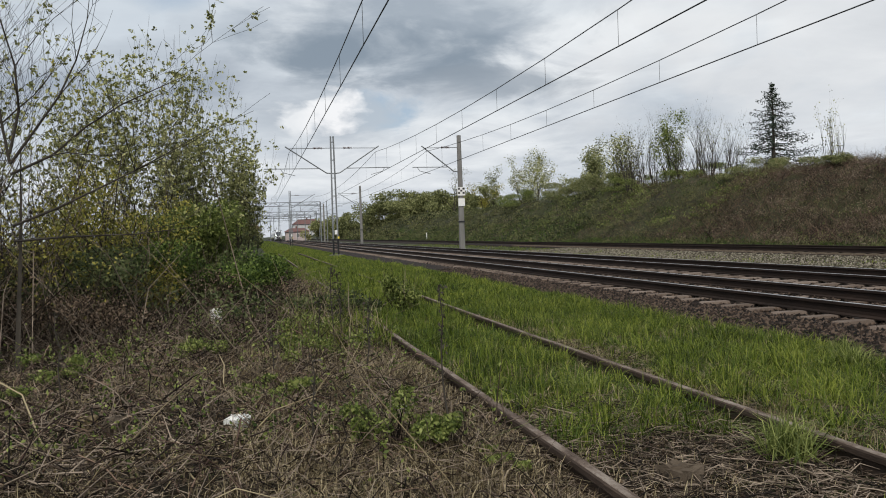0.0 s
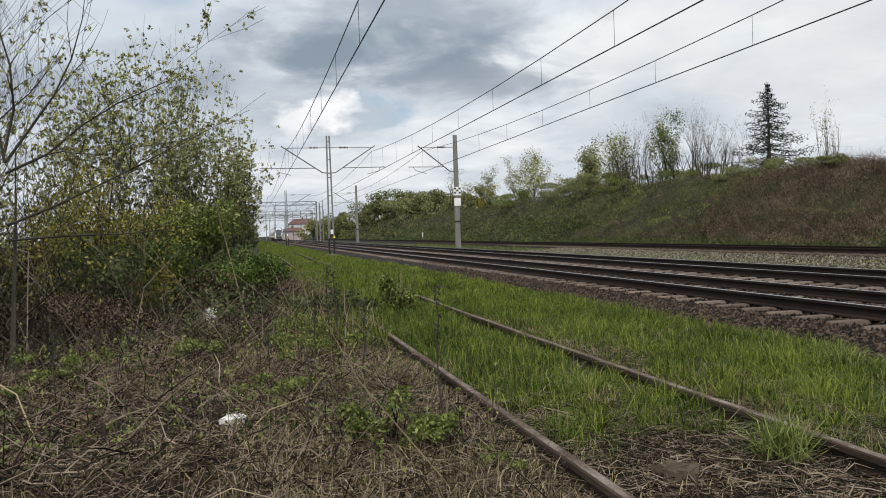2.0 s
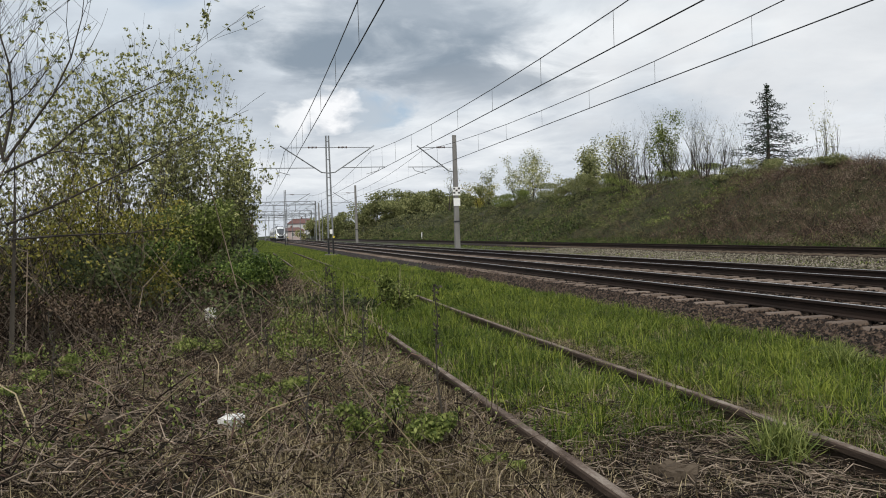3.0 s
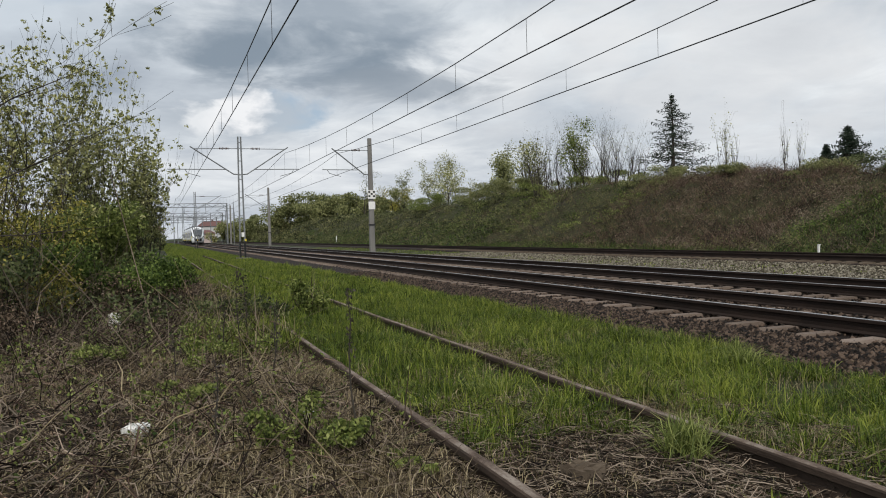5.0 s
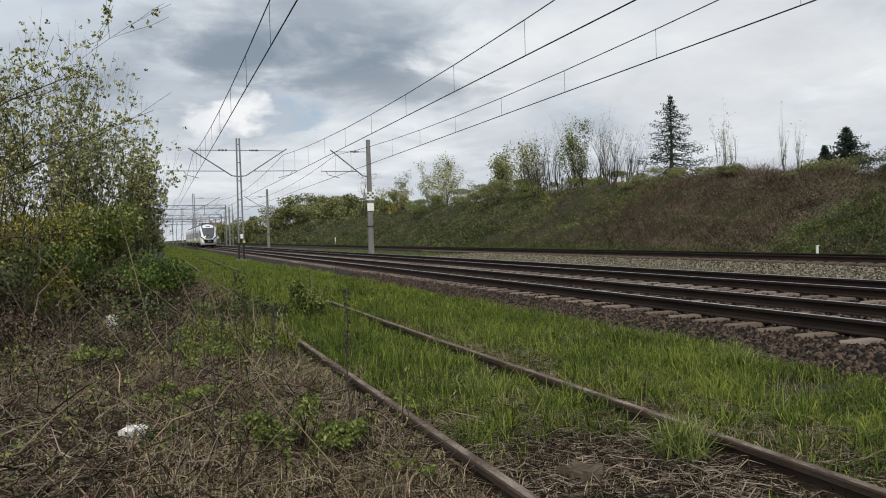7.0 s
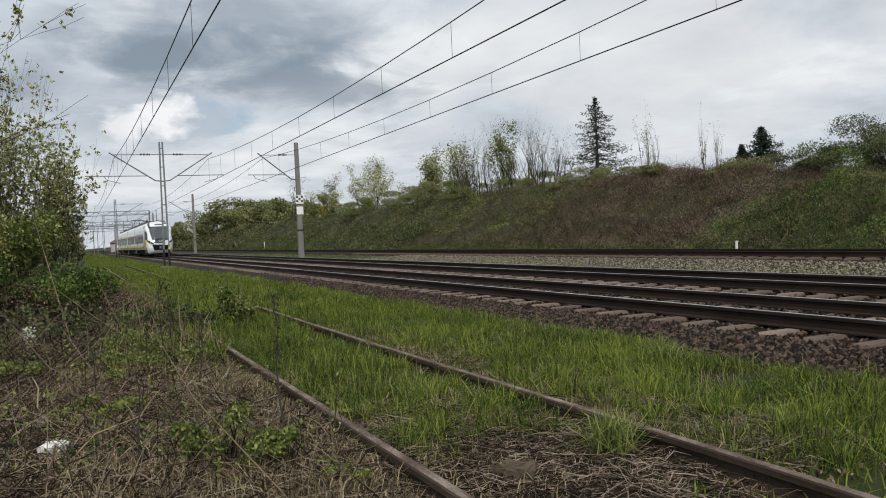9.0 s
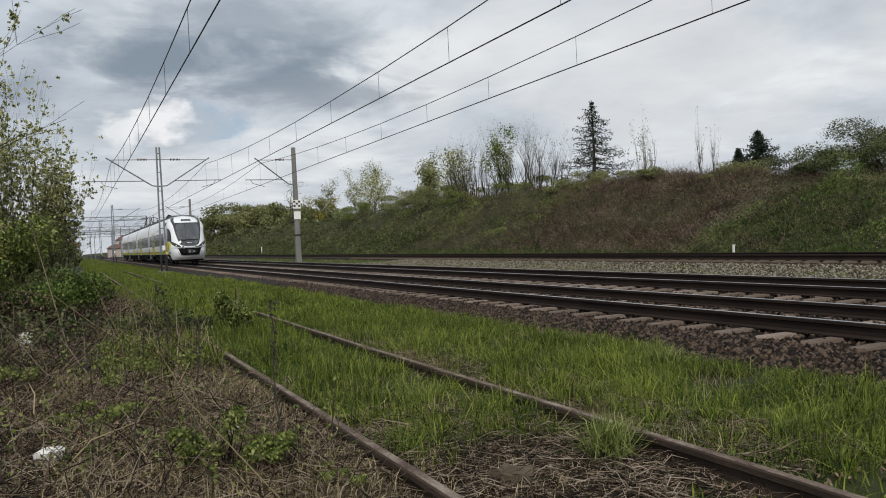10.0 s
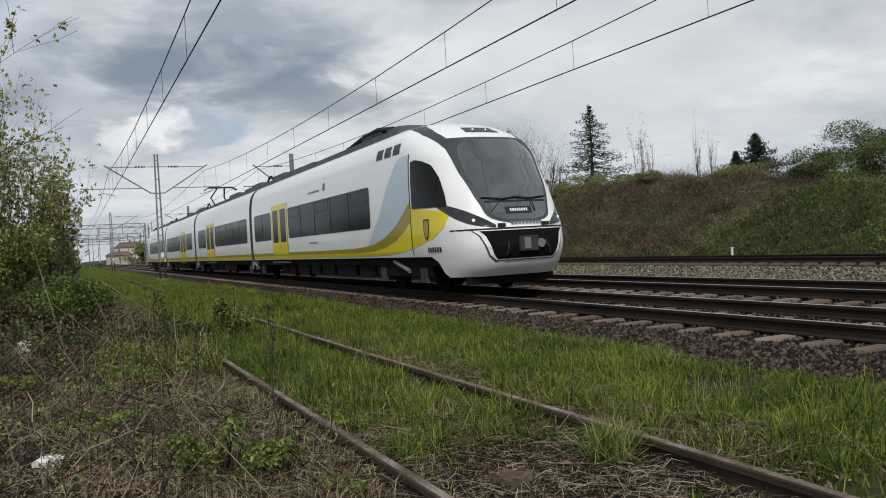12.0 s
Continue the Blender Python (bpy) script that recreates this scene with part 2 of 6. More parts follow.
# ---- mesh helpers ----
def raw_mesh(name, V, F):
    """A mesh from vertices (n, 3) and faces of one size (m, k)."""
    V, F = np.asarray(V, dtype=np.float32), np.asarray(F, dtype=np.int32)
    me = bpy.data.meshes.new(name)
    me.vertices.add(len(V))
    me.vertices.foreach_set("co", V.ravel())
    m, k = F.shape
    me.loops.add(m * k)
    me.loops.foreach_set("vertex_index", F.ravel())
    me.polygons.add(m)
    me.polygons.foreach_set("loop_start", np.arange(0, m * k, k, dtype=np.int32))
    me.update(calc_edges=True)
    me.validate()
    return me


def place(name, me, mat, parent=None, label="", smooth=False):
    if mat is not None and not me.materials:
        me.materials.append(mat)
    if smooth:
        me.polygons.foreach_set("use_smooth", [True] * len(me.polygons))
    ob = new(name, me)
    if parent is not None:
        ob.parent = parent
    if label:
        tagged(ob, label)
    return ob


class Geo:
    """Gathers vertices and faces of one part."""

    def __init__(self):
        self.v, self.f = [], []

    def add(self, V, F):
        n = len(self.v)
        self.v += [tuple(map(float, p)) for p in V]
        self.f += [tuple(n + i for i in face) for face in F]
        return self

    def box(self, x0, y0, z0, x1, y1, z1, c=0.0):
        """A box, its upright edges chamfered by c."""
        if c <= 0:
            ring = [(x0, y0), (x1, y0), (x1, y1), (x0, y1)]
        else:
            ring = [(x0 + c, y0), (x1 - c, y0), (x1, y0 + c), (x1, y1 - c), (x1 - c, y1), (x0 + c, y1), (x0, y1 - c), (x0, y0 + c)]
        k = len(ring)
        V = [(x, y, z0) for x, y in ring] + [(x, y, z1) for x, y in ring]
        F = [tuple(range(k - 1, -1, -1)), tuple(range(k, 2 * k))] + [(i, (i + 1) % k, k + (i + 1) % k, k + i) for i in range(k)]
        return self.add(V, F)

    def tube(self, pts, radii, n=6):
        pts = [Vector(p) for p in pts]
        if isinstance(radii, (int, float)):
            radii = [radii] * len(pts)
        V, F = [], []
        for i, p in enumerate(pts):
            d = (pts[min(i + 1, len(pts) - 1)] - pts[max(i - 1, 0)]).normalized()
            a = d.cross(Vector((0, 0, 1)) if abs(d.z) < 0.95 else Vector((1, 0, 0))).normalized()
            b = d.cross(a)
            V += [p + (a * math.cos(2 * math.pi * j / n) + b * math.sin(2 * math.pi * j / n)) * radii[i] for j in range(n)]
        for i in range(len(pts) - 1):
            F += [(i * n + j, i * n + (j + 1) % n, (i + 1) * n + (j + 1) % n, (i + 1) * n + j) for j in range(n)]
        F += [tuple(range(n - 1, -1, -1)), tuple(range((len(pts) - 1) * n, len(pts) * n))]
        return self.add(V, F)

    def grid(self, rows):
        h, w = len(rows), len(rows[0])
        return self.add([p for r in rows for p in r], [(i * w + j, i * w + j + 1, (i + 1) * w + j + 1, (i + 1) * w + j) for i in range(h - 1) for j in range(w - 1)])

    def mesh(self, name):
        me = bpy.data.meshes.new(name)
        me.from_pydata(self.v, [], self.f)
        me.update()
        return me


def part(name, geo, mat, parent=None, label="", smooth=False):
    return place(name, geo.mesh(name), mat, parent, label, smooth)


def thing(name, x=0, y=0, z=0, rz=0):
    ob = new(name)
    ob.matrix_basis = pose(x, y, z, 0, 0, rz)
    return ob


rng = np.random.default_rng(7)


def leaves(name, P, size, mat, parent=None, up=0.3, long=0.55):
    """Small diamond leaves turned at random, one at each point."""
    P = np.asarray(P)
    n = len(P)
    s = (np.ones(n) * size * rng.uniform(0.6, 1.35, n))[:, None]
    a = rng.normal(size=(n, 3))
    a[:, 2] -= up
    a /= np.linalg.norm(a, axis=1)[:, None]
    b = np.cross(a, rng.normal(size=(n, 3)))
    b /= np.linalg.norm(b, axis=1)[:, None]
    c = np.cross(a, b)
    V = np.stack([P - a * s, P + b * s * long + c * s * 0.12, P + a * s, P - b * s * long + c * s * 0.12], axis=1).reshape(-1, 3)
    F = np.arange(n * 4).reshape(n, 4)
    return place(name, raw_mesh(name, V, F), mat, parent)


def blades(name, P, high, wide, mat, lean=0.45, parent=None):
    """Grass blades that bend over, three triangles each."""
    P = np.asarray(P)
    n = len(P)
    h = (np.ones(n) * high * rng.uniform(0.55, 1.3, n))[:, None]
    t = rng.uniform(0, 2 * np.pi, n)
    d = np.stack([np.cos(t), np.sin(t), np.zeros(n)], 1)
    t2 = rng.uniform(0, 2 * np.pi, n)
    w = np.stack([np.cos(t2), np.sin(t2), np.zeros(n)], 1) * (np.ones(n) * wide)[:, None] * 0.5
    k = (np.abs(rng.normal(0, lean, n)))[:, None]
    up = np.array([0, 0, 1.0])
    mid = P + up * h * 0.6 + d * h * k * 0.35
    tip = P + up * h * np.maximum(0.35, 1 - 0.35 * k) + d * h * k
    V = np.stack([P - w, P + w, mid - w * 0.8, mid + w * 0.8, tip], 1).reshape(-1, 3)
    base = (np.arange(n) * 5)[:, None]
    F = np.concatenate([base + np.array([[0, 1, 3]]), base + np.array([[0, 3, 2]]), base + np.array([[2, 3, 4]])])
    return place(name, raw_mesh(name, V, F), mat, parent)


def twigs(name, A, B, radius, mat, bend=0.12, parent=None):
    """Thin bent sticks from A to B, three-sided and tapered."""
    A, B = np.asarray(A), np.asarray(B)
    n = len(A)
    L = np.linalg.norm(B - A, axis=1)[:, None]
    d = (B - A) / np.maximum(L, 1e-6)
    u = np.cross(d, rng.normal(size=(n, 3)))
    u /= np.linalg.norm(u, axis=1)[:, None]
    v = np.cross(d, u)
    mid = (A + B) / 2 + rng.normal(0, bend, (n, 3)) * L
    r = (np.ones(n) * radius * rng.uniform(0.6, 1.5, n))[:, None]
    rings = []
    for p, k in ((A, 1.0), (mid, 0.8), (B, 0.35)):
        for j in range(3):
            rings.append(p + (u * math.cos(j * 2.0944) + v * math.sin(j * 2.0944)) * r * k)
    V = np.stack(rings, 1).reshape(-1, 3)
    base = (np.arange(n) * 9)[:, None]
    F = np.concatenate([base + np.array([[i * 3 + j, i * 3 + (j + 1) % 3, i * 3 + 3 + (j + 1) % 3, i * 3 + 3 + j]]) for i in range(2) for j in range(3)])
    return place(name, raw_mesh(name, V, F), mat, parent)


def stones(name, P, size, mat, parent=None):
    """Broken stones: squashed, skewed octahedra."""
    P = np.asarray(P)
    n = len(P)
    base = np.array([[1, 0, 0], [0, 1, 0], [-1, 0, 0], [0, -1, 0], [0, 0, 1], [0, 0, -1.0]])
    Q = base[None] * (rng.uniform(0.55, 1.2, (n, 6, 1)))
    Q += rng.normal(0, 0.18, (n, 6, 3))
    t = rng.uniform(0, 6.28, n)
    c, s = np.cos(t), np.sin(t)
    X = Q[:, :, 0] * c[:, None] - Q[:, :, 1] * s[:, None]
    Y = Q[:, :, 0] * s[:, None] + Q[:, :, 1] * c[:, None]
    Q = np.stack([X, Y, Q[:, :, 2] * 0.75], 2) * (size * rng.uniform(0.6, 1.4, n))[:, None, None]
    V = (Q + P[:, None]).reshape(-1, 3)
    tri = np.array([[0, 1, 4], [1, 2, 4], [2, 3, 4], [3, 0, 4], [1, 0, 5], [2, 1, 5], [3, 2, 5], [0, 3, 5]])
    F = (np.arange(n)[:, None, None] * 6 + tri[None]).reshape(-1, 3)
    return place(name, raw_mesh(name, V, F), mat, parent)


# ---- ground ----
RAIL_S, RAIL_M, RAIL_2, RAIL_3 = 0.12, 0.257, 0.27, 0.32
XS, XM, X2, X3 = 2.384, 8.267, 11.87, 20.75
CREST = np.array([(-80, 2.2), (0, 2.0), (20, 2.3), (24, 2.8), (28, 3.5), (34, 4.0), (47, 4.25), (57, 4.35), (70, 4.2), (93, 4.3), (105, 3.9), (134, 4.1), (173, 4.1), (320, 3.6), (900, 3.0)])


def smooth(a, b, x):
    t = np.clip((np.asarray(x, dtype=float) - a) / (b - a), 0, 1)
    return t * t * (3 - 2 * t)


def wave(x, y, s, k=0.0):
    return np.sin(x * s + k) * np.cos(y * s * 1.13 + k * 1.7) * 0.5 + np.sin(x * s * 2.3 + y * s * 1.9 + k) * 0.25 + np.cos(y * s * 3.1 - x * s * 1.3 + k) * 0.25


def ground_z(x, y):
    """Height of the ground: flat by the tracks, a bank beyond the last track."""
    x, y = np.asarray(x, dtype=float), np.asarray(y, dtype=float)
    crest = np.interp(y, CREST[:, 0], CREST[:, 1])
    bank = smooth(22.6, 31.5 + wave(y, y, 0.11) * 1.2, x) * crest
    bank = bank * (1 + 0.10 * wave(x, y, 0.35, 1.0)) + smooth(24, 30, x) * wave(x, y, 0.8, 2.0) * 0.22
    plain = wave(x, y, 0.9, 0.4) * 0.03 + wave(x, y, 2.7, 1.4) * 0.015
    left = smooth(0.8, -1.5, x) * (0.10 + 0.07 * wave(x, y, 0.7, 2.2))
    dip = -0.02 * smooth(1.3, 1.9, x) * smooth(22, 12, y) - 0.03 * smooth(3.2, 5.0, x) * smooth(24, 21, x)
    return plain * smooth(60, 20, np.abs(y)) + left + dip + bank


def make_ground():
    xs = np.concatenate([[-1500, -700, -300, -140, -70, -35, -20], np.arange(-14, 8, 0.25), np.arange(8, 22, 0.7), np.arange(22, 44, 0.5), [47, 52, 60, 80, 120, 200, 400, 800, 1500]])
    ys = np.concatenate([[-600, -200, -80, -40, -20, -10], np.arange(-5, 30, 0.25), np.arange(30, 120, 1.2), np.arange(120, 320, 6), [340, 400, 500, 700, 1000, 1600, 3000]])
    X, Y = np.meshgrid(xs, ys)
    V = np.stack([X, Y, ground_z(X, Y)], 2).reshape(-1, 3)
    w, h = len(xs), len(ys)
    i, j = np.meshgrid(np.arange(h - 1), np.arange(w - 1), indexing="ij")
    a = (i * w + j).ravel()
    F = np.stack([a, a + 1, a + w + 1, a + w], 1)
    me = raw_mesh("ground", V, F)
    me.materials.append(M["verge"])
    me.materials.append(M["soil"])
    me.materials.append(M["bank_soil"])
    cx = (X[:-1, :-1] + X[1:, 1:]).ravel() / 2
    cy = (Y[:-1, :-1] + Y[1:, 1:]).ravel() / 2
    edge = 1.55 + 0.5 * wave(cx, cy, 0.9) - smooth(11, 22, cy) * 1.6
    me.polygons.foreach_set("material_index", np.where((cx < edge) & (cy < 70) & (cx > -60), 1, np.where((cx > 23.4) & (cx < 60) & (cy < 230), 2, 0)).astype(np.int32))
    ob = place("ground", me, None, smooth=True)
    tagged(ob, "rough ground with bare soil, grass and a grown-over bank", "ground", kind="structure")


make_ground()


# ---- tracks ----
RAIL_PROFILE = [(-0.07, 0.0), (-0.07, 0.012), (-0.012, 0.03), (-0.012, 0.115), (-0.036, 0.128), (-0.036, 0.158), (-0.028, 0.166), (0.028, 0.166), (0.036, 0.158), (0.036, 0.128), (0.012, 0.115), (0.012, 0.03), (0.07, 0.012), (0.07, 0.0)]


def rail(x, top, y0, y1, parent, worn, wobble=0.0):
    """One rail with foot, web and head; worn: the shining strip on its head."""
    ys = np.arange(y0, y1 + 0.1, 3.0 if wobble else 20.0)
    g = Geo()
    rows = []
    for y in ys:
        dx, dz = wobble * math.sin(y * 0.5), wobble * 0.6 * math.sin(y * 0.37 + 1)
        rows.append([(x + dx + px, y, top - 0.166 + dz + pz) for px, pz in RAIL_PROFILE])
    g.grid(rows)
    ob = part("rail", g, M["rust_rail"] if wobble else M["rail_side"], parent)
    if worn:
        h = Geo()
        h.grid([[(x - 0.029, y, top + 0.001), (x - 0.02, y, top + 0.003), (x + 0.02, y, top + 0.003), (x + 0.029, y, top + 0.001)] for y in ys])
        part("rail_head", h, M["rail_head"], ob, "bright worn running surface")
    elif wobble:
        h = Geo()
        for y, yy in zip(ys[:-1], ys[1:]):
            h.grid([[(x + wobble * math.sin(v * 0.5) + dx, v, top + wobble * 0.6 * math.sin(v * 0.37 + 1) + dz) for dx, dz in ((-0.030, -0.003), (-0.022, 0.003), (0.022, 0.003), (0.030, -0.003))] for v in (y, yy)])
        # lit top against shaded side, painted with the paler rust
        part("rail_head", h, M["rust_head_lit"], ob, "flat rusty top of the rail, coloured paler as if lit")
    return ob


def sleeper_mesh(name, half, wide, high):
    """A sleeper with sloped shoulders and a dished middle, lying across x."""
    xs = [-half, -half + 0.04, -0.55, -0.2, 0.2, 0.55, half - 0.04, half]
    zs = [-0.04, 0, 0, -0.035, -0.035, 0, 0, -0.04]
    g = Geo()
    rows = [[(x, -wide, -high), (x, -wide * 0.72, z), (x, wide * 0.72, z), (x, wide, -high)] for x, z in zip(xs, zs)]
    g.grid(rows)
    g.add(rows[0], [(0, 1, 2, 3)])
    g.add(rows[-1], [(3, 2, 1, 0)])
    return g.mesh(name)


def make_track(x, top, label, worn, mat, y0=-30, y1=620, wobble=0.0, near=(-2, 70)):
    t = thing("railway_track")
    tagged(t, label, "railway track", group="railway tracks", kind="structure")
    for dx in (-0.7535, 0.7535):
        rail(x + dx, top, y0, y1, t, worn, wobble)
    me = sleeper_mesh("sleeper", 1.3, 0.115, 0.16)
    me.materials.append(mat)
    ys = np.arange(near[0], near[1], 0.62)
    for y in ys:
        ob = new("sleeper", me)
        ob.parent = t
        ob.matrix_basis = pose(x + rng.normal(0, 0.012), y + rng.normal(0, 0.012), top - 0.172, 0, 0, rng.normal(0, 0.4))
    if worn:
        far = Geo()
        for y in np.arange(near[1], 230, 0.62):
            far.box(x - 1.3, y - 0.11, top - 0.3, x + 1.3, y + 0.11, top - 0.172)
        tagged(part("distant_sleepers", far, mat, t), kind="stuff")
    return t


def ballast_bed(name, sections, mat, label):
    """A bed along the line; sections: (x, z) across."""
    ys = np.concatenate([np.arange(-30, 40, 0.5), np.arange(40, 140, 2.5), np.arange(140, 640, 20)])
    rows = [[(x + 0.10 * wave(x, y, 1.9) * (abs(y) < 60), y, z + 0.02 * wave(x * 3, y, 3.1)) for x, z in sections] for y in ys]
    g = Geo().grid(rows)
    return tagged(part(name, g, mat, smooth=True), label, "ballast", kind="structure")


def make_tracks():
    ballast_bed("ballast_bed", [(5.7, -0.20), (6.0, -0.035), (6.5, 0.015), (6.95, 0.045), (9.6, 0.04), (10.2, 0.035), (13.3, 0.045), (13.9, -0.02), (14.5, -0.12), (16.0, -0.16)], M["ballast"], "reddish-brown stone ballast under two railway tracks")
    ballast_bed("gravel_strip", [(14.1, -0.14), (15.0, -0.02), (17.5, -0.03), (19.0, -0.04), (19.6, -0.05), (22.4, -0.02), (23.4, -0.1)], M["gravel"], "pale weedy gravel strip under the far track")
    # dark bed whose colour also holds the shade on the ballast's near side
    ballast_bed("old_ballast_bed", [(19.36, -0.14), (19.46, 0.09), (20.5, 0.10), (22.0, 0.09), (22.3, -0.1)], M["rail_side"], "old ballast under the far track, its shaded side painted dark")
    make_track(XM, RAIL_M, "main railway track with worn rails on concrete sleepers", True, M["concrete"])
    make_track(X2, RAIL_2, "second railway track with worn rails on concrete sleepers", True, M["concrete"])
    make_track(X3, RAIL_3, "far railway track with rusty rails on sleepers", False, M["old_wood"], near=(10, 60))
    make_track(XS, RAIL_S, "disused siding with rusty rails sunk in grass", False, M["old_wood"], y0=-12, y1=63, wobble=0.008, near=(-2, 20))


make_tracks()


# ---- masts and wires ----
CONTACT, HANGER, MESSENGER = 5.48, 7.35, 7.06
MAST_Y = [-65, -2, 55, 115, 175, 235, 295]


def bracket(parent, x, y, z0, tip_x, contact=CONTACT, hanger=HANGER, reach=0.95):
    """A cantilever: sloping strut, level tie with insulators, steady arm."""
    s = 1 if tip_x > x else -1
    arm = Geo()
    arm.tube([(x, y, z0), (x + s * 0.45, y, z0 + 0.05), (tip_x + s * 0.25, y, hanger + 0.12)], 0.045)
    part("strut", arm, M["galvanised"], parent)
    tie = Geo()
    tie.tube([(x, y, hanger), (tip_x, y, hanger - 0.02)], 0.025)
    part("tie_rod", tie, M["galvanised"], parent)
    ins = Geo()
    for k in range(7):
        cx = x + s * (0.75 + k * 0.09)
        ins.tube([(cx - 0.02, y, hanger), (cx + 0.02, y, hanger)], [0.05, 0.09], 8)
    part("insulator", ins, M["insulator"], parent)
    st = Geo()
    st.tube([(x + s * 0.9, y, z0 + 0.36), (tip_x + s * reach, y, z0 + 0.38)], 0.03)
    st.tube([(tip_x + s * 0.6, y, z0 + 0.36), (tip_x + s * 0.45, y, contact + 0.24), (tip_x - s * 0.35, y, contact + 0.02)], 0.022)
    part("steady_arm", st, M["galvanised"], parent)


def lattice_mast(x, y, height, sides, base=-0.1):
    """A mast of two upright channels joined by battens, on a footing."""
    m = thing("catenary_mast")
    tagged(m, "grey steel twin-channel catenary mast beside the tracks", "mast", group="catenary masts")
    z_top = base + height
    for s in (-1, 1):
        w0, w1 = 0.17, 0.09
        g = Geo()
        n = 6
        rows = []
        for i in range(n + 1):
            k = i / n
            cx, z = x + s * (w0 + (w1 - w0) * k), base + height * k
            rows.append([(cx - 0.05, y - 0.05, z), (cx + 0.05, y - 0.05, z), (cx + 0.05, y + 0.05, z), (cx - 0.05, y + 0.05, z), (cx - 0.05, y - 0.05, z)])
        g.grid(rows)
        g.add(rows[-1][:4], [(0, 1, 2, 3)])
        part("channel", g, M["galvanised"], m)
    for k in np.linspace(0.2, 0.95, 6):
        z, w = base + height * k, 0.17 - 0.08 * k
        part("batten", Geo().box(x - w, y - 0.056, z - 0.03, x + w, y - 0.05, z + 0.03), M["galvanised"], m)
    part("footing", Geo().box(x - 0.42, y - 0.35, base - 0.3, x + 0.42, y + 0.35, base + 0.06, 0.06), M["mast_concrete"], m)
    part("number_plate", Geo().box(x - 0.05, y - 0.075, base + 1.45, x + 0.13, y - 0.06, base + 1.75), M["white_sign"], m, "small white plate")
    for sx in (-1, 1):
        part("black_foot_paint", Geo().box(x + sx * 0.162 - 0.062, y - 0.062, base + 0.06, x + sx * 0.162 + 0.062, y + 0.062, base + 1.15), M["black_sign"], m, "black painted foot of a channel")
    part("warning_plate", Geo().box(x + 0.14, y - 0.08, base + 1.16, x + 0.26, y - 0.066, base + 1.3), M["yellow_sign"], m, "small yellow warning plate")
    for tip in sides:
        bracket(m, x, y, 5.6, tip, reach=0.95 if tip > x else 1.7)
    return m


def concrete_mast(x, y, height, tip, base=0.0, signed=False):
    m = thing("catenary_pole")
    tagged(m, "grey concrete catenary pole beside the tracks", "mast", group="catenary poles")
    g = Geo()
    rows = []
    for k in np.linspace(0, 1, 9):
        w = 0.19 - 0.06 * k
        c = 0.04
        z = base - 0.3 + (height + 0.3) * k
        ring = [(x - w + c, y - w), (x + w - c, y - w), (x + w, y - w + c), (x + w, y + w - c), (x + w - c, y + w), (x - w + c, y + w), (x - w, y + w - c), (x - w, y - w + c)]
        rows.append([(a, b, z) for a, b in ring + ring[:1]])
    g.grid(rows)
    g.add(rows[-1][:8], [tuple(range(8))])
    part("pole", g, M["mast_concrete"], m)
    bracket(m, x, y, 5.6, tip)
    if signed:
        sign = part("sign_plate", Geo().box(x - 0.28, y - 0.225, base + 3.9, x + 0.28, y - 0.205, base + 4.5), M["white_sign"], m, "white plate with a black cross pattern")
        for dx, dz in ((-0.17, 0.42), (0.17, 0.42), (0, 0.28), (-0.17, 0.12), (0.17, 0.12)):
            part("black_patch", Geo().box(x + dx - 0.075, y - 0.232, base + 3.9 + dz, x + dx + 0.075, y - 0.227, base + 3.9 + dz + 0.13), M["black_sign"], sign)
        part("lower_plate", Geo().box(x - 0.24, y - 0.225, base + 3.15, x + 0.24, y - 0.205, base + 3.7), M["white_sign"], m, "white plate")
    part("clamp_band", Geo().box(x - 0.21, y - 0.21, base + 2.0, x + 0.21, y + 0.21, base + 2.1), M["dark_steel"], m)
    return m


def overhead_line(x, y_marks, label, zig=0.0, contact=CONTACT, drop=0.74):
    """Contact wire and sagging messenger with droppers between the masts."""
    line = thing("overhead_line")
    tagged(line, label, "overhead wire", group="overhead lines")
    con, mess = [], []
    for i, (a, b) in enumerate(zip(y_marks[:-1], y_marks[1:])):
        for k in np.linspace(0, 1, 13)[: 13 if i == len(y_marks) - 2 else 12]:
            y = a + (b - a) * k
            sag = 1 - 4 * k * (1 - k)
            za = x + zig * ((-1) ** i) * (1 - 2 * k) * 0.6
            con.append((za, y, contact))
            mess.append((x + 0.4 * (za - x), y, contact + drop + (MESSENGER - contact - drop) * sag))
    part("contact_wire", Geo().tube(con, 0.015, 6), M["wire"], line)
    part("messenger_wire", Geo().tube(mess, 0.014, 5), M["wire"], line)
    for (x0, y0, z0), (x1, y1, z1) in list(zip(con, mess))[1:60]:
        if z1 - z0 < 1.75:
            part("dropper", Geo().tube([(x0, y0, z0), (x1, y0, z1)], 0.006 if y0 < 56 else 0.003, 4), M["wire"], line)
    return line


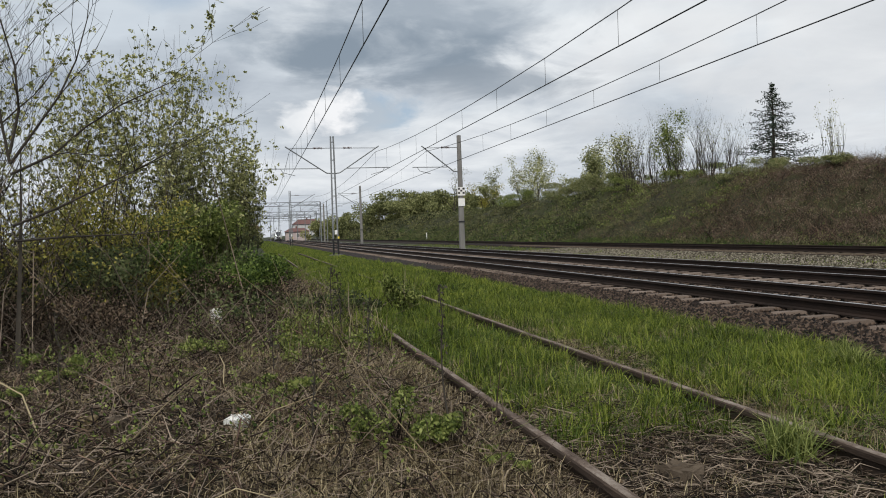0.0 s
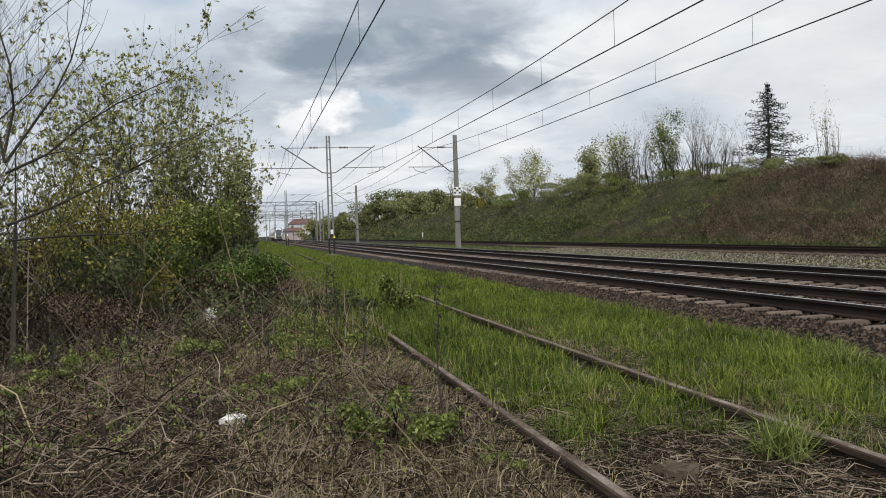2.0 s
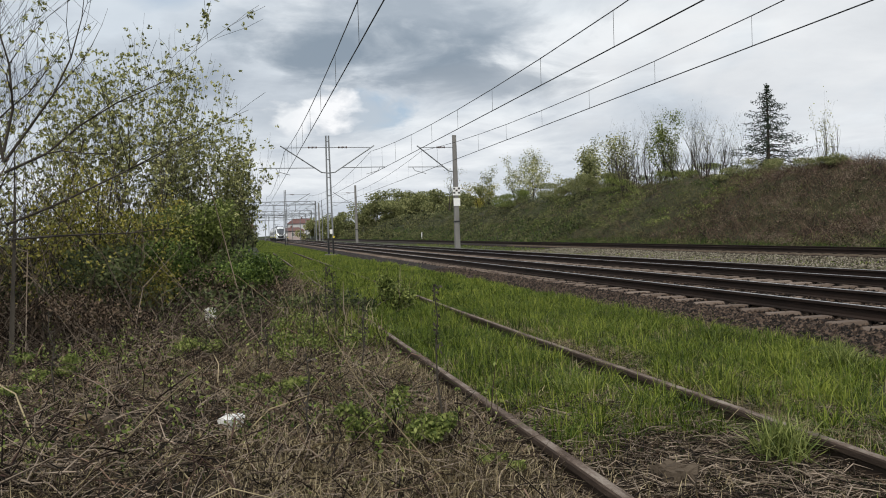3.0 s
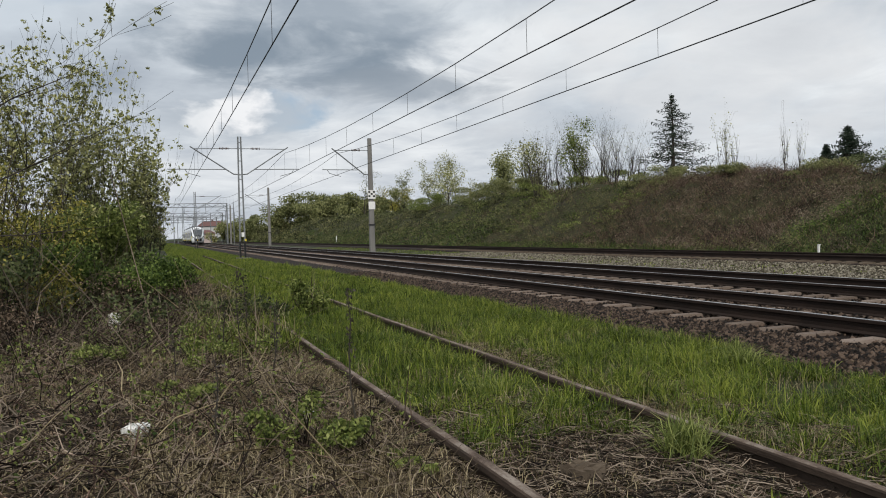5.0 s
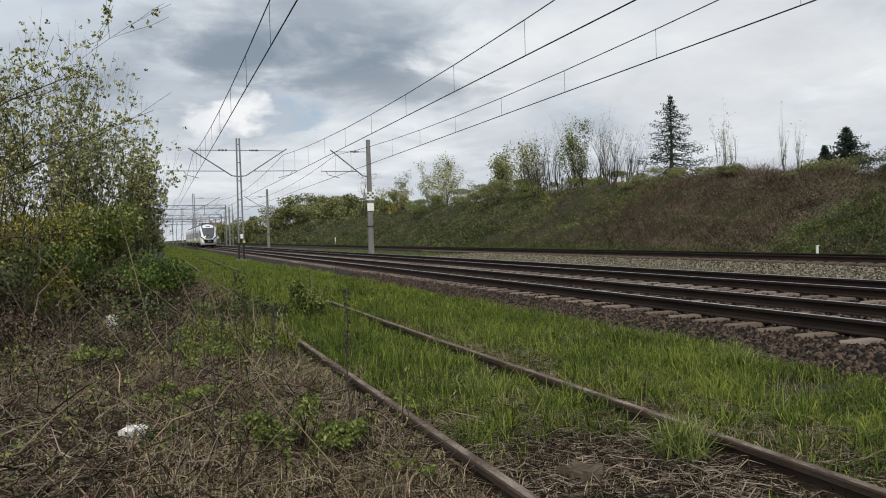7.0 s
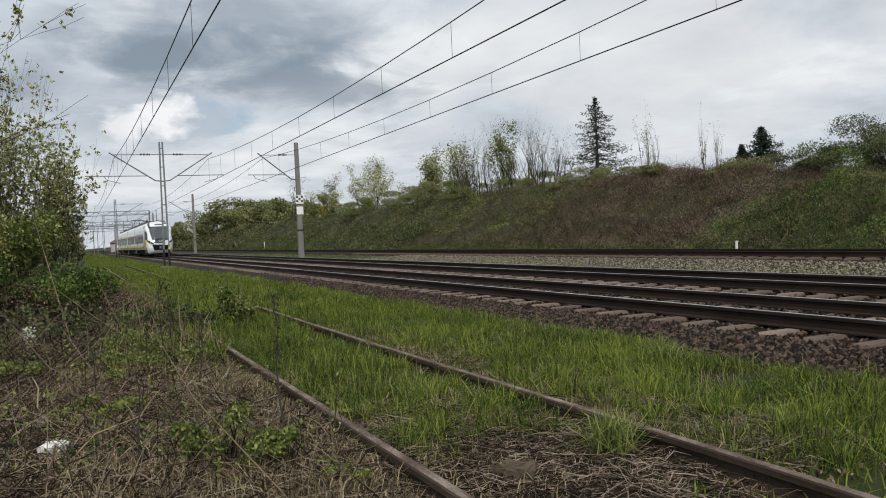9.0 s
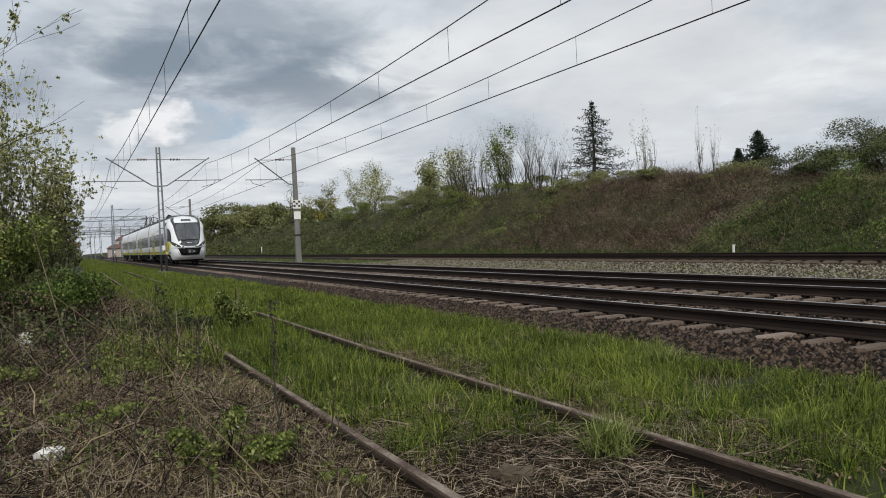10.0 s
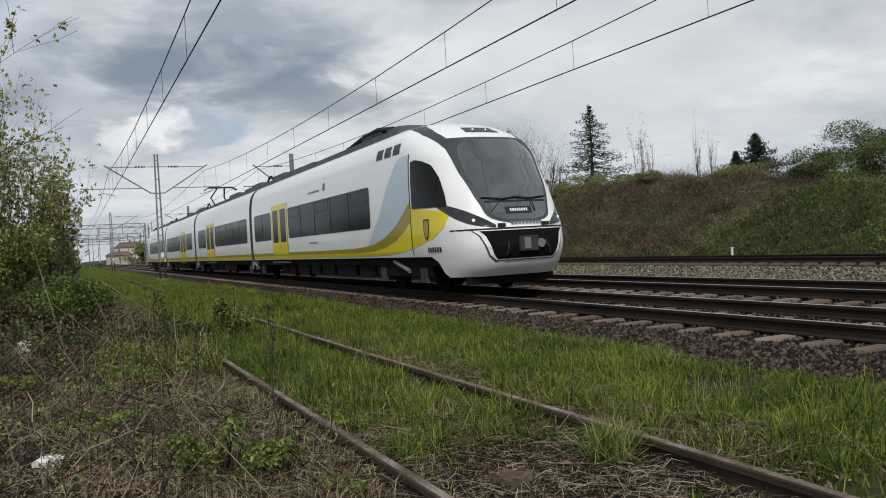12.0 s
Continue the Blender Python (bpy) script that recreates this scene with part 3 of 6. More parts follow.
def portal(y, x0, x1, high):
    """A far gantry: two lattice legs and a truss across the tracks."""
    p = thing("catenary_portal")
    tagged(p, "grey steel portal gantry across the station tracks", "gantry", group="catenary portals")
    for x in (x0, x1):
        part("leg", Geo().box(x - 0.16, y - 0.16, -0.1, x + 0.16, y + 0.16, high, 0.04), M["galvanised"], p)
    t = Geo()
    t.tube([(x0, y, high), (x1, y, high)], 0.09)
    t.tube([(x0, y, high - 0.9), (x1, y, high - 0.9)], 0.09)
    n = int((x1 - x0) / 1.6)
    for i in range(n):
        a, b = x0 + (x1 - x0) * i / n, x0 + (x1 - x0) * (i + 1) / n
        t.tube([(a, y, high - 0.9), (b, y, high)] if i % 2 else [(a, y, high), (b, y, high - 0.9)], 0.05, 4)
    part("truss", t, M["galvanised"], p)
    for i in range(1, 5):
        x = x0 + (x1 - x0) * i / 5
        part("hanger", Geo().tube([(x, y, high), (x, y, high - 2.6)], 0.06, 5), M["galvanised"], p)
    return p


def make_masts():
    lattice_mast(5.3, 55, 8.15, (XM, XS), 0.0)
    lattice_mast(4.95, 117, 8.0, (XM,), 0.0)
    lattice_mast(5.0, 178, 8.1, (XM,), 0.0)
    lattice_mast(5.3, -2, 8.2, (XM, XS), 0.0)
    concrete_mast(14.35, 55.4, 8.2, X2, signed=True)
    concrete_mast(14.85, 115, 8.4, X2)
    concrete_mast(14.6, 176, 8.4, X2)
    concrete_mast(14.4, -2, 8.2, X2)
    overhead_line(XM, MAST_Y, "contact and carrier wire over the main track")
    overhead_line(X2, MAST_Y, "contact and carrier wire over the second track", contact=5.58, drop=0.63)
    overhead_line(XS, MAST_Y[:5], "contact and carrier wire over the siding", contact=5.40, drop=0.83)
    portal(205, -9, 16.2, 10.1)
    portal(265, -12, 19.5, 9.6)
    portal(330, -14, 22, 10.0)
    for x, y, h in ((9.5, 225, 8.5), (14.0, 235, 8.8), (4.2, 240, 8.6), (11.0, 275, 9), (18.5, 240, 9.4), (17.6, 203, 10.2), (12.5, 250, 9.0), (1.5, 260, 9.0), (20.5, 285, 10), (23, 262, 9.5), (6.5, 300, 9)):
        m = thing("far_mast")
        tagged(m, "slim grey steel mast in the station", "mast", group="far masts")
        part("pole", Geo().tube([(x, y, -0.1), (x, y, h)], [0.14, 0.09], 6), M["galvanised"], m)
        part("arm", Geo().tube([(x - 2.2, y, h - 1.4), (x + 0.1, y, h - 1.5)], 0.06, 5), M["galvanised"], m)


def span_wire(y, x0, x1, z):
    """A thin wire slung across the station tracks between far masts."""
    w = thing("span_wire")
    tagged(w, "thin dark wire slung across the station tracks", "wire", group="span wires")
    part("wire", Geo().tube([(x0 + (x1 - x0) * k / 8, y, z - 0.5 + 0.5 * (2 * k / 8 - 1) ** 2) for k in range(9)], 0.03, 4), M["wire"], w)
    for k in (2, 4, 6):
        part("hanger", Geo().tube([(x0 + (x1 - x0) * k / 8, y, z - 0.5), (x0 + (x1 - x0) * k / 8, y, z - 1.7)], 0.035, 4), M["wire"], w)


for wy, wz in ((225, 7.6), (240, 8.2), (262, 7.2), (285, 8.4), (300, 7.8)):
    span_wire(wy, -12, 20.5, wz)
make_masts()


# ---- train ----
M["train_white"] = material("train_white", two((0.68, 0.70, 0.72), (0.78, 0.80, 0.81)), scale=0.8, fine=12, spec=0.4, rough=0.32, bump=0.02, coat=0.4)
M["train_yellow"] = material("train_yellow", two((0.60, 0.50, 0.02), (0.70, 0.60, 0.035)), scale=0.8, fine=12, rough=0.35, bump=0.02, coat=0.3)
M["train_olive"] = material("train_olive", two((0.24, 0.20, 0.012), (0.31, 0.27, 0.018)), scale=0.8, fine=12, rough=0.35, bump=0.02, coat=0.3)
M["train_blue"] = material("train_blue", two((0.40, 0.49, 0.58), (0.48, 0.57, 0.65)), scale=0.8, fine=12, rough=0.35, bump=0.02, coat=0.3)
M["train_grey"] = material("train_grey", two((0.035, 0.038, 0.042), (0.06, 0.063, 0.07)), scale=2, fine=20, rough=0.5, bump=0.03)
M["train_roof"] = material("train_roof", two((0.05, 0.053, 0.057), (0.13, 0.135, 0.14)), scale=2, fine=20, rough=0.7, bump=0.1)
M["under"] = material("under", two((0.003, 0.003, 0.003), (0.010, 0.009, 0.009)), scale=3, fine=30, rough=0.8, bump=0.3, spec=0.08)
M["dark_glass"] = material("dark_glass", two((0.006, 0.007, 0.008), (0.014, 0.016, 0.018)), scale=1.5, fine=6, rough=0.15, bump=0, spec=0.07)
M["screen_glass"] = material("screen_glass", two((0.006, 0.007, 0.008), (0.03, 0.032, 0.035), 0.4, 0.68), scale=1.6, fine=4, rough=0.05, bump=0, spec=1.0, coat=0.8)
M["screen_glass"].node_tree.nodes["Principled BSDF"].inputs["Coat IOR"].default_value = 2.0
M["rubber"] = material("rubber", two((0.012, 0.012, 0.012), (0.03, 0.03, 0.03)), scale=6, rough=0.8, bump=0.1)
M["lamp_cover"] = material("lamp_cover", two((0.010, 0.011, 0.013), (0.05, 0.053, 0.057)), scale=5, fine=14, rough=0.15, bump=0, spec=0.3)
M["lettering"] = material("lettering", two((0.10, 0.11, 0.12), (0.15, 0.16, 0.17)), scale=8, rough=0.6, bump=0)
M["display"] = material("display", two((0.55, 0.56, 0.56), (0.75, 0.76, 0.76)), scale=8, rough=0.5, bump=0)
glow = bpy.data.materials.new("lamp_glow")
glow.use_nodes = True
glow.node_tree.nodes["Principled BSDF"].inputs["Emission Color"].default_value = (1, 0.93, 0.78, 1)
glow.node_tree.nodes["Principled BSDF"].inputs["Emission Strength"].default_value = 0.45
M["lamp_glow"] = glow

WIDTH = np.array([(0.38, 1.30), (0.82, 1.38), (0.95, 1.41), (1.3, 1.43), (2.5, 1.43), (2.95, 1.41), (3.3, 1.36), (3.55, 1.26), (3.72, 1.10), (3.83, 0.86), (3.90, 0.5), (3.94, 0.0)])
FRONT = np.array([(0.38, 0.42), (0.55, 0.16), (0.8, 0.03), (1.0, 0.0), (1.4, 0.10), (1.65, 0.28), (2.2, 0.50), (2.8, 0.85), (3.25, 1.25), (3.45, 1.58), (3.65, 2.1), (3.8, 2.7), (3.94, 3.5)])
CAR = 19.6


def half_width(z):
    return float(np.interp(z, WIDTH[:, 0], WIDTH[:, 1]))


def shoulder(z):
    return 2.6 + max(0.0, z - 3.0) * 1.9


def power(z):
    return 3.5 - 0.9 * float(smooth(1.5, 2.8, z))


def nose_x(x, z, off=0.0):
    """A point of the nose at x across and height z, off metres out of the skin."""
    w, y0, yc, n = half_width(z), float(np.interp(z, FRONT[:, 0], FRONT[:, 1])), shoulder(z), power(z)
    k = min(abs(x) / max(w, 1e-4), 1.0)
    q = (1 - k ** n) ** (1 / n)
    y = yc - (yc - y0) * q
    gx, gy = (k ** (n - 1)) / max(w, 0.05), -(q ** (n - 1)) / (yc - y0)
    g = math.hypot(gx, gy) or 1.0
    return (x + math.copysign(gx / g * off, x), y + gy / g * off, z)


def side(s, y, z, off=0.0):
    """A point of the side wall (s: -1 or 1), also where it bends into the nose."""
    w, y0, yc, n = half_width(z), float(np.interp(z, FRONT[:, 0], FRONT[:, 1])), shoulder(z), power(z)
    if y >= yc:
        return (s * (w + off), y, z)
    q = min(max((yc - y) / (yc - y0), 0.0), 1.0)
    return nose_x(s * w * (1 - q ** n) ** (1 / n), z, off)


def side_patch(s, ys, lo, hi, off, nz=8, flat=False):
    put = (lambda y, z: (s * (half_width(z) + off), y, z)) if flat else (lambda y, z: side(s, y, z, off))
    rows = []
    for y in ys:
        a, b = (lo(y) if callable(lo) else lo), (hi(y) if callable(hi) else hi)
        rows.append([put(y, a + (b - a) * k / nz) for k in range(nz + 1)])
    return Geo().grid(rows)


def front_patch(zs, xh, off, nx=24):
    return Geo().grid([[nose_x(xh(z) * (2 * k / nx - 1), z, off) for k in range(nx + 1)] for z in zs])


def table(*pairs):
    xs, ys = [p[0] for p in pairs], [p[1] for p in pairs]
    return lambda v: float(np.interp(v, xs, ys))


def bar_text(parent, x0, x1, z, h, place_at, mat, n):
    """A line of writing too small to read: plain bars."""
    step = (x1 - x0) / n
    for i in range(n):
        a, b = x0 + i * step, x0 + (i + 0.72) * step
        g = Geo().grid([[place_at(u, v) for u in (a, b)] for v in (z, z + h)])
        part("letter_bar", g, mat, parent)


def window_band(body, s, y0, y1, z0=1.56, z1=2.60, flat=True):
    """Dark window strip with rubber edge, mullions and tilting lights."""
    r = 0.10
    lo = lambda y: z0 + r - math.sqrt(max(0.0, r * r - max(0.0, r - min(y - y0, y1 - y)) ** 2)) if r > 0 else z0
    hi = lambda y: z1 - (lo(y) - z0)
    ends = [0, 0.015, 0.04, 0.1]
    ys = [y0 + e for e in ends] + [y1 - e for e in reversed(ends)]
    part("window", side_patch(s, ys, lo, hi, 0.006, 4, flat), M["dark_glass"], body, "dark tinted window strip")
    n = max(2, round((y1 - y0) / 1.7))
    for i in range(1, n):
        y = y0 + (y1 - y0) * i / n
        part("mullion", side_patch(s, [y - 0.03, y + 0.03], z0 + 0.02, z1 - 0.02, 0.009, 2, flat), M["rubber"], body)
    for i in range(n):
        if n > 2 and i % 2 == 0:
            a, b = y0 + (y1 - y0) * (i + 0.12) / n, y0 + (y1 - y0) * (i + 0.88) / n
            zt = z1 - 0.36
            for ya, yb, za, zb in ((a, b, zt, zt + 0.03), (a, b, z1 - 0.07, z1 - 0.04), (a, a + 0.03, zt, z1 - 0.04), (b - 0.03, b, zt, z1 - 0.04)):
                part("vent_frame", side_patch(s, [ya, yb], za, zb, 0.011, 1, flat), M["train_grey"], body)


def door(body, s, y0, y1):
    """A pair of sliding doors with tall panes, lower half yellow."""
    mid = (y0 + y1) / 2
    for a, b in ((y0, mid - 0.012), (mid + 0.012, y1)):
        part("door_leaf", side_patch(s, [a, b], 0.86, 2.80, 0.010, 8, True), M["train_yellow"], body, "yellow sliding door leaf")
        part("door_pane", side_patch(s, [a + 0.17, b - 0.17], 1.45, 2.62, 0.016, 4, True), M["dark_glass"], body)
    for a in (y0 - 0.03, mid - 0.012, y1):
        part("door_seal", side_patch(s, [a, a + 0.03], 0.85, 2.82, 0.012, 4, True), M["rubber"], body)
    part("door_step", Geo().box(min(s * 1.36, s * 1.46), y0, 0.70, max(s * 1.36, s * 1.46), y1, 0.76), M["train_grey"], body)


def livery_stripe(body, s, y0, y1):
    part("lower_stripe", side_patch(s, [y0, y1], 0.86, 0.96, 0.004, 2, True), M["train_yellow"], body, "yellow lower stripe")
    part("upper_stripe", side_patch(s, [y0, y1], 0.962, 1.07, 0.004, 2, True), M["train_olive"], body, "olive upper stripe")


def roof_kit(body, y0, y1, r):
    """Equipment boxes, rails and ducts along the roof."""
    y = y0
    if y0 < 5:
        part("roof_unit", Geo().box(-0.95, y0 - 0.6, 3.72, 0.95, y0 + 0.5, 3.98, 0.2), M["train_roof"], body)
        part("roof_unit", Geo().box(-0.88, y0 + 0.7, 3.72, 0.88, y0 + 2.6, 4.06, 0.2), M["dark_steel"], body)
        part("roof_duct", Geo().tube([(-0.8, y0 + 0.2, 4.0), (-0.84, y0 + 1.2, 4.12), (-0.8, y0 + 2.4, 4.10), (-0.8, y0 + 3.6, 3.96)], 0.07, 8), M["rubber"], body)
        y = y0 + 3.0
    while y < y1 - 1.2:
        ln = r.uniform(1.2, 2.6)
        h = r.uniform(0.05, 0.24)
        w = r.uniform(0.55, 0.82)
        part("roof_unit", Geo().box(-w, y, 3.80, w, min(y + ln, y1), 3.93 + h, 0.08), M["train_roof"], body)
        y += ln + r.uniform(0.15, 0.5)
    for s in (-1, 1):
        part("roof_rail", Geo().box(s * 0.93 - 0.05, y0, 3.74, s * 0.93 + 0.05, y1, 3.92), M["train_roof"], body)


def end_car(train, y_back=CAR):
    zs_v = list(np.linspace(0, 0.32, 10)) + list(np.linspace(0.36, 0.86, 22)) + list(np.linspace(0.88, 1, 14))
    angles = [radians(a) for a in (-90, -88, -85, -80, -74, -67, -60, -52, -43, -33, -22, -11, 0, 11, 22, 33, 43, 52, 60, 67, 74, 80, 85, 88, 90)]
    low = lambda a: 0.38 + 0.44 * float(smooth(radians(62), radians(80), abs(a)))
    rows = []
    for v in zs_v:
        z = 0.82 + v * 3.12
        row = [(-half_width(z), y_back, z), (-half_width(z), 5.2, z)]
        for a in angles:
            zz = low(a) + v * (3.94 - low(a))
            w, n = half_width(zz), power(zz)
            row.append(nose_x(math.copysign(w * abs(math.sin(a)) ** (2 / n), a), zz))
        row += [(half_width(z), 5.2, z), (half_width(z), y_back, z)]
        rows.append(row)
    body = part("end_car_body", Geo().grid(rows), M["train_white"], train, "white end car with a rounded driving cab", smooth=True)
    back = Geo()
    zz = np.linspace(0.82, 3.94, 12)
    back.grid([[(-half_width(z), y_back, z), (half_width(z), y_back, z)] for z in zz])
    part("end_wall", back, M["train_grey"], body)
    # cab front
    mask = table((1.44, 0.30), (1.5, 0.60), (1.6, 0.72), (2.0, 0.85), (2.5, 0.96), (3.0, 1.02), (3.2, 1.02), (3.32, 0.98))
    part("screen_surround", front_patch(np.linspace(1.44, 3.32, 40), mask, 0.008), M["train_grey"], body, "dark grey band round the windscreen", True)
    glass = table((1.49, 0.30), (1.54, 0.54), (1.64, 0.66), (2.0, 0.77), (2.5, 0.86), (2.9, 0.88), (3.1, 0.82), (3.26, 0.60))
    part("windscreen", front_patch(np.linspace(1.49, 3.26, 40), glass, 0.016), M["screen_glass"], body, "large dark curved windscreen", True)
    for s in (-1, 1):
        outer = table((3.1, 1.03), (3.32, 1.08), (3.5, 1.11), (3.7, 1.03), (3.8, 0.90))
        band = Geo().grid([[nose_x(s * (outer(z) - 0.20 * (1 - k / 6)), z, 0.010) for k in range(7)] for z in np.linspace(3.1, 3.8, 14)])
        part("pillar_band", band, M["train_grey"], body, "dark grey band running up to the roof", True)
    part("dashboard_edge", front_patch(np.linspace(1.86, 1.90, 3), lambda z: 0.70, 0.021), M["rubber"], body)
    part("destination_display", front_patch(np.linspace(1.62, 1.76, 3), lambda z: 0.30, 0.020), M["black_sign"], body, "dark display with pale characters")
    bar_text(body, -0.20, 0.22, 1.67, 0.055, lambda x, z: nose_x(x, z, 0.024), M["display"], 8)
    part("roof_lamp_panel", front_patch(np.linspace(3.46, 3.62, 5), table((3.46, 0.40), (3.62, 0.34)), 0.012), M["train_grey"], body, "dark lamp panel over the windscreen")
    g = Geo()
    for x in (-0.16, 0.16):
        c = Vector(nose_x(x, 3.54, 0.016))
        g.tube([c, c + Vector((0, -0.015, 0.01))], 0.02, 8)
    part("top_lamp", g, M["lamp_glow"], body, "lit white top lamp")
    for s in (-1, 1):
        us = np.linspace(0, 1, 14)
        rows = []
        for u in us:
            x = s * (0.62 + (1.355 - 0.62) * u ** 0.8)
            zlo, zhi = 1.36 + 0.12 * u + 0.36 * u ** 4, 1.41 + 0.50 * u ** 0.75
            rows.append([nose_x(x, zlo + (zhi - zlo) * k / 4, 0.011) for k in range(5)])
        part("headlight", Geo().grid(rows), M["lamp_cover"], body, "swept dark headlight cover", True)
        lamp = Geo()
        for u, rr in ((0.40, 0.032),):
            x = s * (0.62 + 0.735 * u ** 0.8)
            c = Vector(nose_x(x, 1.43 + 0.22 * u, 0.013))
            d = Vector(nose_x(x, 1.43 + 0.22 * u, 0.03)) - c
            lamp.tube([c, c + d], rr, 10)
        part("head_lamp", lamp, M["lamp_glow"], body, "lit headlamp")
        c = nose_x(s * 0.50, 1.40, 0.02)
        part("marker_lamp", Geo().box(c[0] - 0.09, c[1] - 0.02, 1.36, c[0] + 0.09, c[1] + 0.03, 1.43, 0.02), M["black_sign"], body)
        # wiper
        w = [nose_x(s * 0.32 + t, 1.93 + 0.10 * abs(t), 0.05) for t in (-0.42, -0.2, 0, 0.25, 0.42)]
        part("wiper_blade", Geo().tube(w, 0.014, 5), M["rubber"], body)
        part("wiper_arm", Geo().tube([nose_x(s * 0.50 - 0.12, 1.66, 0.03), nose_x(s * 0.34, 1.93, 0.06)], 0.011, 5), M["rubber"], body)
    part("front_seam", front_patch(np.linspace(1.315, 1.345, 3), lambda z: 1.30, 0.006), M["black_sign"], body)
    grille = table((0.72, 0.62), (0.80, 0.70), (1.2, 0.84), (1.29, 0.93))
    part("grille_frame", front_patch(np.linspace(0.68, 1.31, 12), table((0.68, 0.66), (0.80, 0.80), (1.2, 0.95), (1.31, 1.06)), 0.010), M["train_grey"], body, "dark seam round the coupler opening")
    part("grille_lip", front_patch(np.linspace(0.70, 1.305, 12), table((0.70, 0.64), (0.80, 0.77), (1.2, 0.925), (1.305, 1.035)), 0.016), M["train_white"], body)
    # flat patch, no recess: its near-black stands in for shade in the opening
    part("coupler_opening", front_patch(np.linspace(0.72, 1.29, 12), grille, 0.022), M["under"], body, "flat black patch painted like the shade inside the coupler opening")
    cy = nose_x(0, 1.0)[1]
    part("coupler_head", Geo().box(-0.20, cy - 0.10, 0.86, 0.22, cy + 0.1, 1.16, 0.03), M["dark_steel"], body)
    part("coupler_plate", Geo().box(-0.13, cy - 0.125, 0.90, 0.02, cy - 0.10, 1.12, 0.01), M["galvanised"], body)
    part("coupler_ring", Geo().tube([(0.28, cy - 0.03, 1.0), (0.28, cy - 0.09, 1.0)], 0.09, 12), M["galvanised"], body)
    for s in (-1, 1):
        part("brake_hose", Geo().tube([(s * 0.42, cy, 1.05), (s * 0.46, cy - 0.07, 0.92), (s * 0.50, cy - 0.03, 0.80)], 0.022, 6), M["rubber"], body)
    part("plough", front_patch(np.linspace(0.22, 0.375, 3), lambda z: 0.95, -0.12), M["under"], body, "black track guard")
    bar_text(body, -0.28, 0.46, 1.40, 0.06, lambda x, z: nose_x(x, z, 0.010), M["lettering"], 9)
    for s in (-1, 1):
        # yellow sweep from the cab back to the side stripe
        top = table((0.90, 1.74), (2.45, 1.90), (2.56, 2.04), (3.0, 1.78), (3.5, 1.52), (4.2, 1.29), (5.0, 1.15), (6.0, 1.085), (7.0, 1.07))
        low_y = table((0.90, 1.66), (0.98, 1.44), (1.4, 1.21), (2.4, 1.02), (3.4, 0.91), (4.6, 0.865), (7.0, 0.86))
        band = table((2.56, 0.44), (3.0, 0.40), (3.6, 0.30), (4.5, 0.20), (5.5, 0.14), (7.0, 0.108))
        ys = np.concatenate([np.linspace(0.90, 2.52, 16), np.linspace(2.57, 7.0, 24)])
        part("yellow_sweep", side_patch(s, list(ys), low_y, top, 0.004, 10), M["train_yellow"], body, "yellow painted sweep")
        ys = np.linspace(2.57, 7.0, 24)
        part("olive_sweep", side_patch(s, list(ys), lambda y: top(y) - band(y), lambda y: top(y) + 0.004, 0.007, 6), M["train_olive"], body, "olive painted band")
        blue_top = table((2.57, 3.10), (3.2, 3.06), (3.9, 2.5), (4.6, 1.75), (5.4, 1.16))
        ys = np.linspace(2.57, 5.4, 18)
        part("blue_sweep", side_patch(s, list(ys), lambda y: top(y) + 0.006, lambda y: max(blue_top(y), top(y) + 0.008), 0.004, 10), M["train_blue"], body, "pale blue painted sweep")
        livery_stripe(body, s, 7.0, y_back)
        # cab side window and door seam
        ys = list(np.linspace(0.98, 2.42, 18))
        wt = table((0.98, 1.86), (1.08, 2.10), (1.3, 2.45), (1.6, 2.76), (1.9, 2.87), (2.2, 2.93), (2.42, 2.90))
        part("cab_side_window", side_patch(s, ys, lambda y: 1.83 + 0.03 * (y - 0.7), wt, 0.012, 8), M["dark_glass"], body, "dark cab side window")
        part("cab_door_seam", side_patch(s, [2.50, 2.54], 0.86, 3.1, 0.010, 16), M["rubber"], body)
        sh = Geo().grid([[side(s, y, z, 0.012) for y in (1.72 - k, 1.72 + k)] for z, k in ((1.17, 0.005), (1.24, 0.09), (1.38, 0.13), (1.62, 0.13))])
        part("shield_emblem", sh, M["black_sign"], body, "dark shield emblem")
        sh = Geo().grid([[side(s, y, z, 0.015) for y in (1.72 - k, 1.72 + k)] for z, k in ((1.21, 0.005), (1.27, 0.06), (1.38, 0.095), (1.59, 0.095))])
        part("shield_field", sh, M["train_olive"], body)
        bar_text(body, 1.15, 1.75, 0.92, 0.10, lambda y, z: side(s, y, z, 0.012), M["black_sign"], 6)
        for k in range(3):
            y = 3.1 + k * 0.55
            part("vent_grille", side_patch(s, [y, y + 0.42], 3.18, 3.42, 0.008, 4), M["train_grey"], body)
        window_band(body, s, 5.15, 13.5)
        door(body, s, 13.68, 15.95)
        window_band(body, s, 16.15, 19.1)
        bar_text(body, 9.6, 10.9, 2.86, 0.05, lambda y, z: side(s, y, z, 0.008), M["lettering"], 5)
        bar_text(body, 10.0, 10.9, 1.30, 0.05, lambda y, z: side(s, y, z, 0.008), M["lettering"], 5)
        part("side_emblem", side_patch(s, [9.0, 9.2], 2.85, 3.05, 0.008, 2), M["lettering"], body)
    roof_kit(body, 4.6, y_back - 0.3, random.Random(3))
    return body


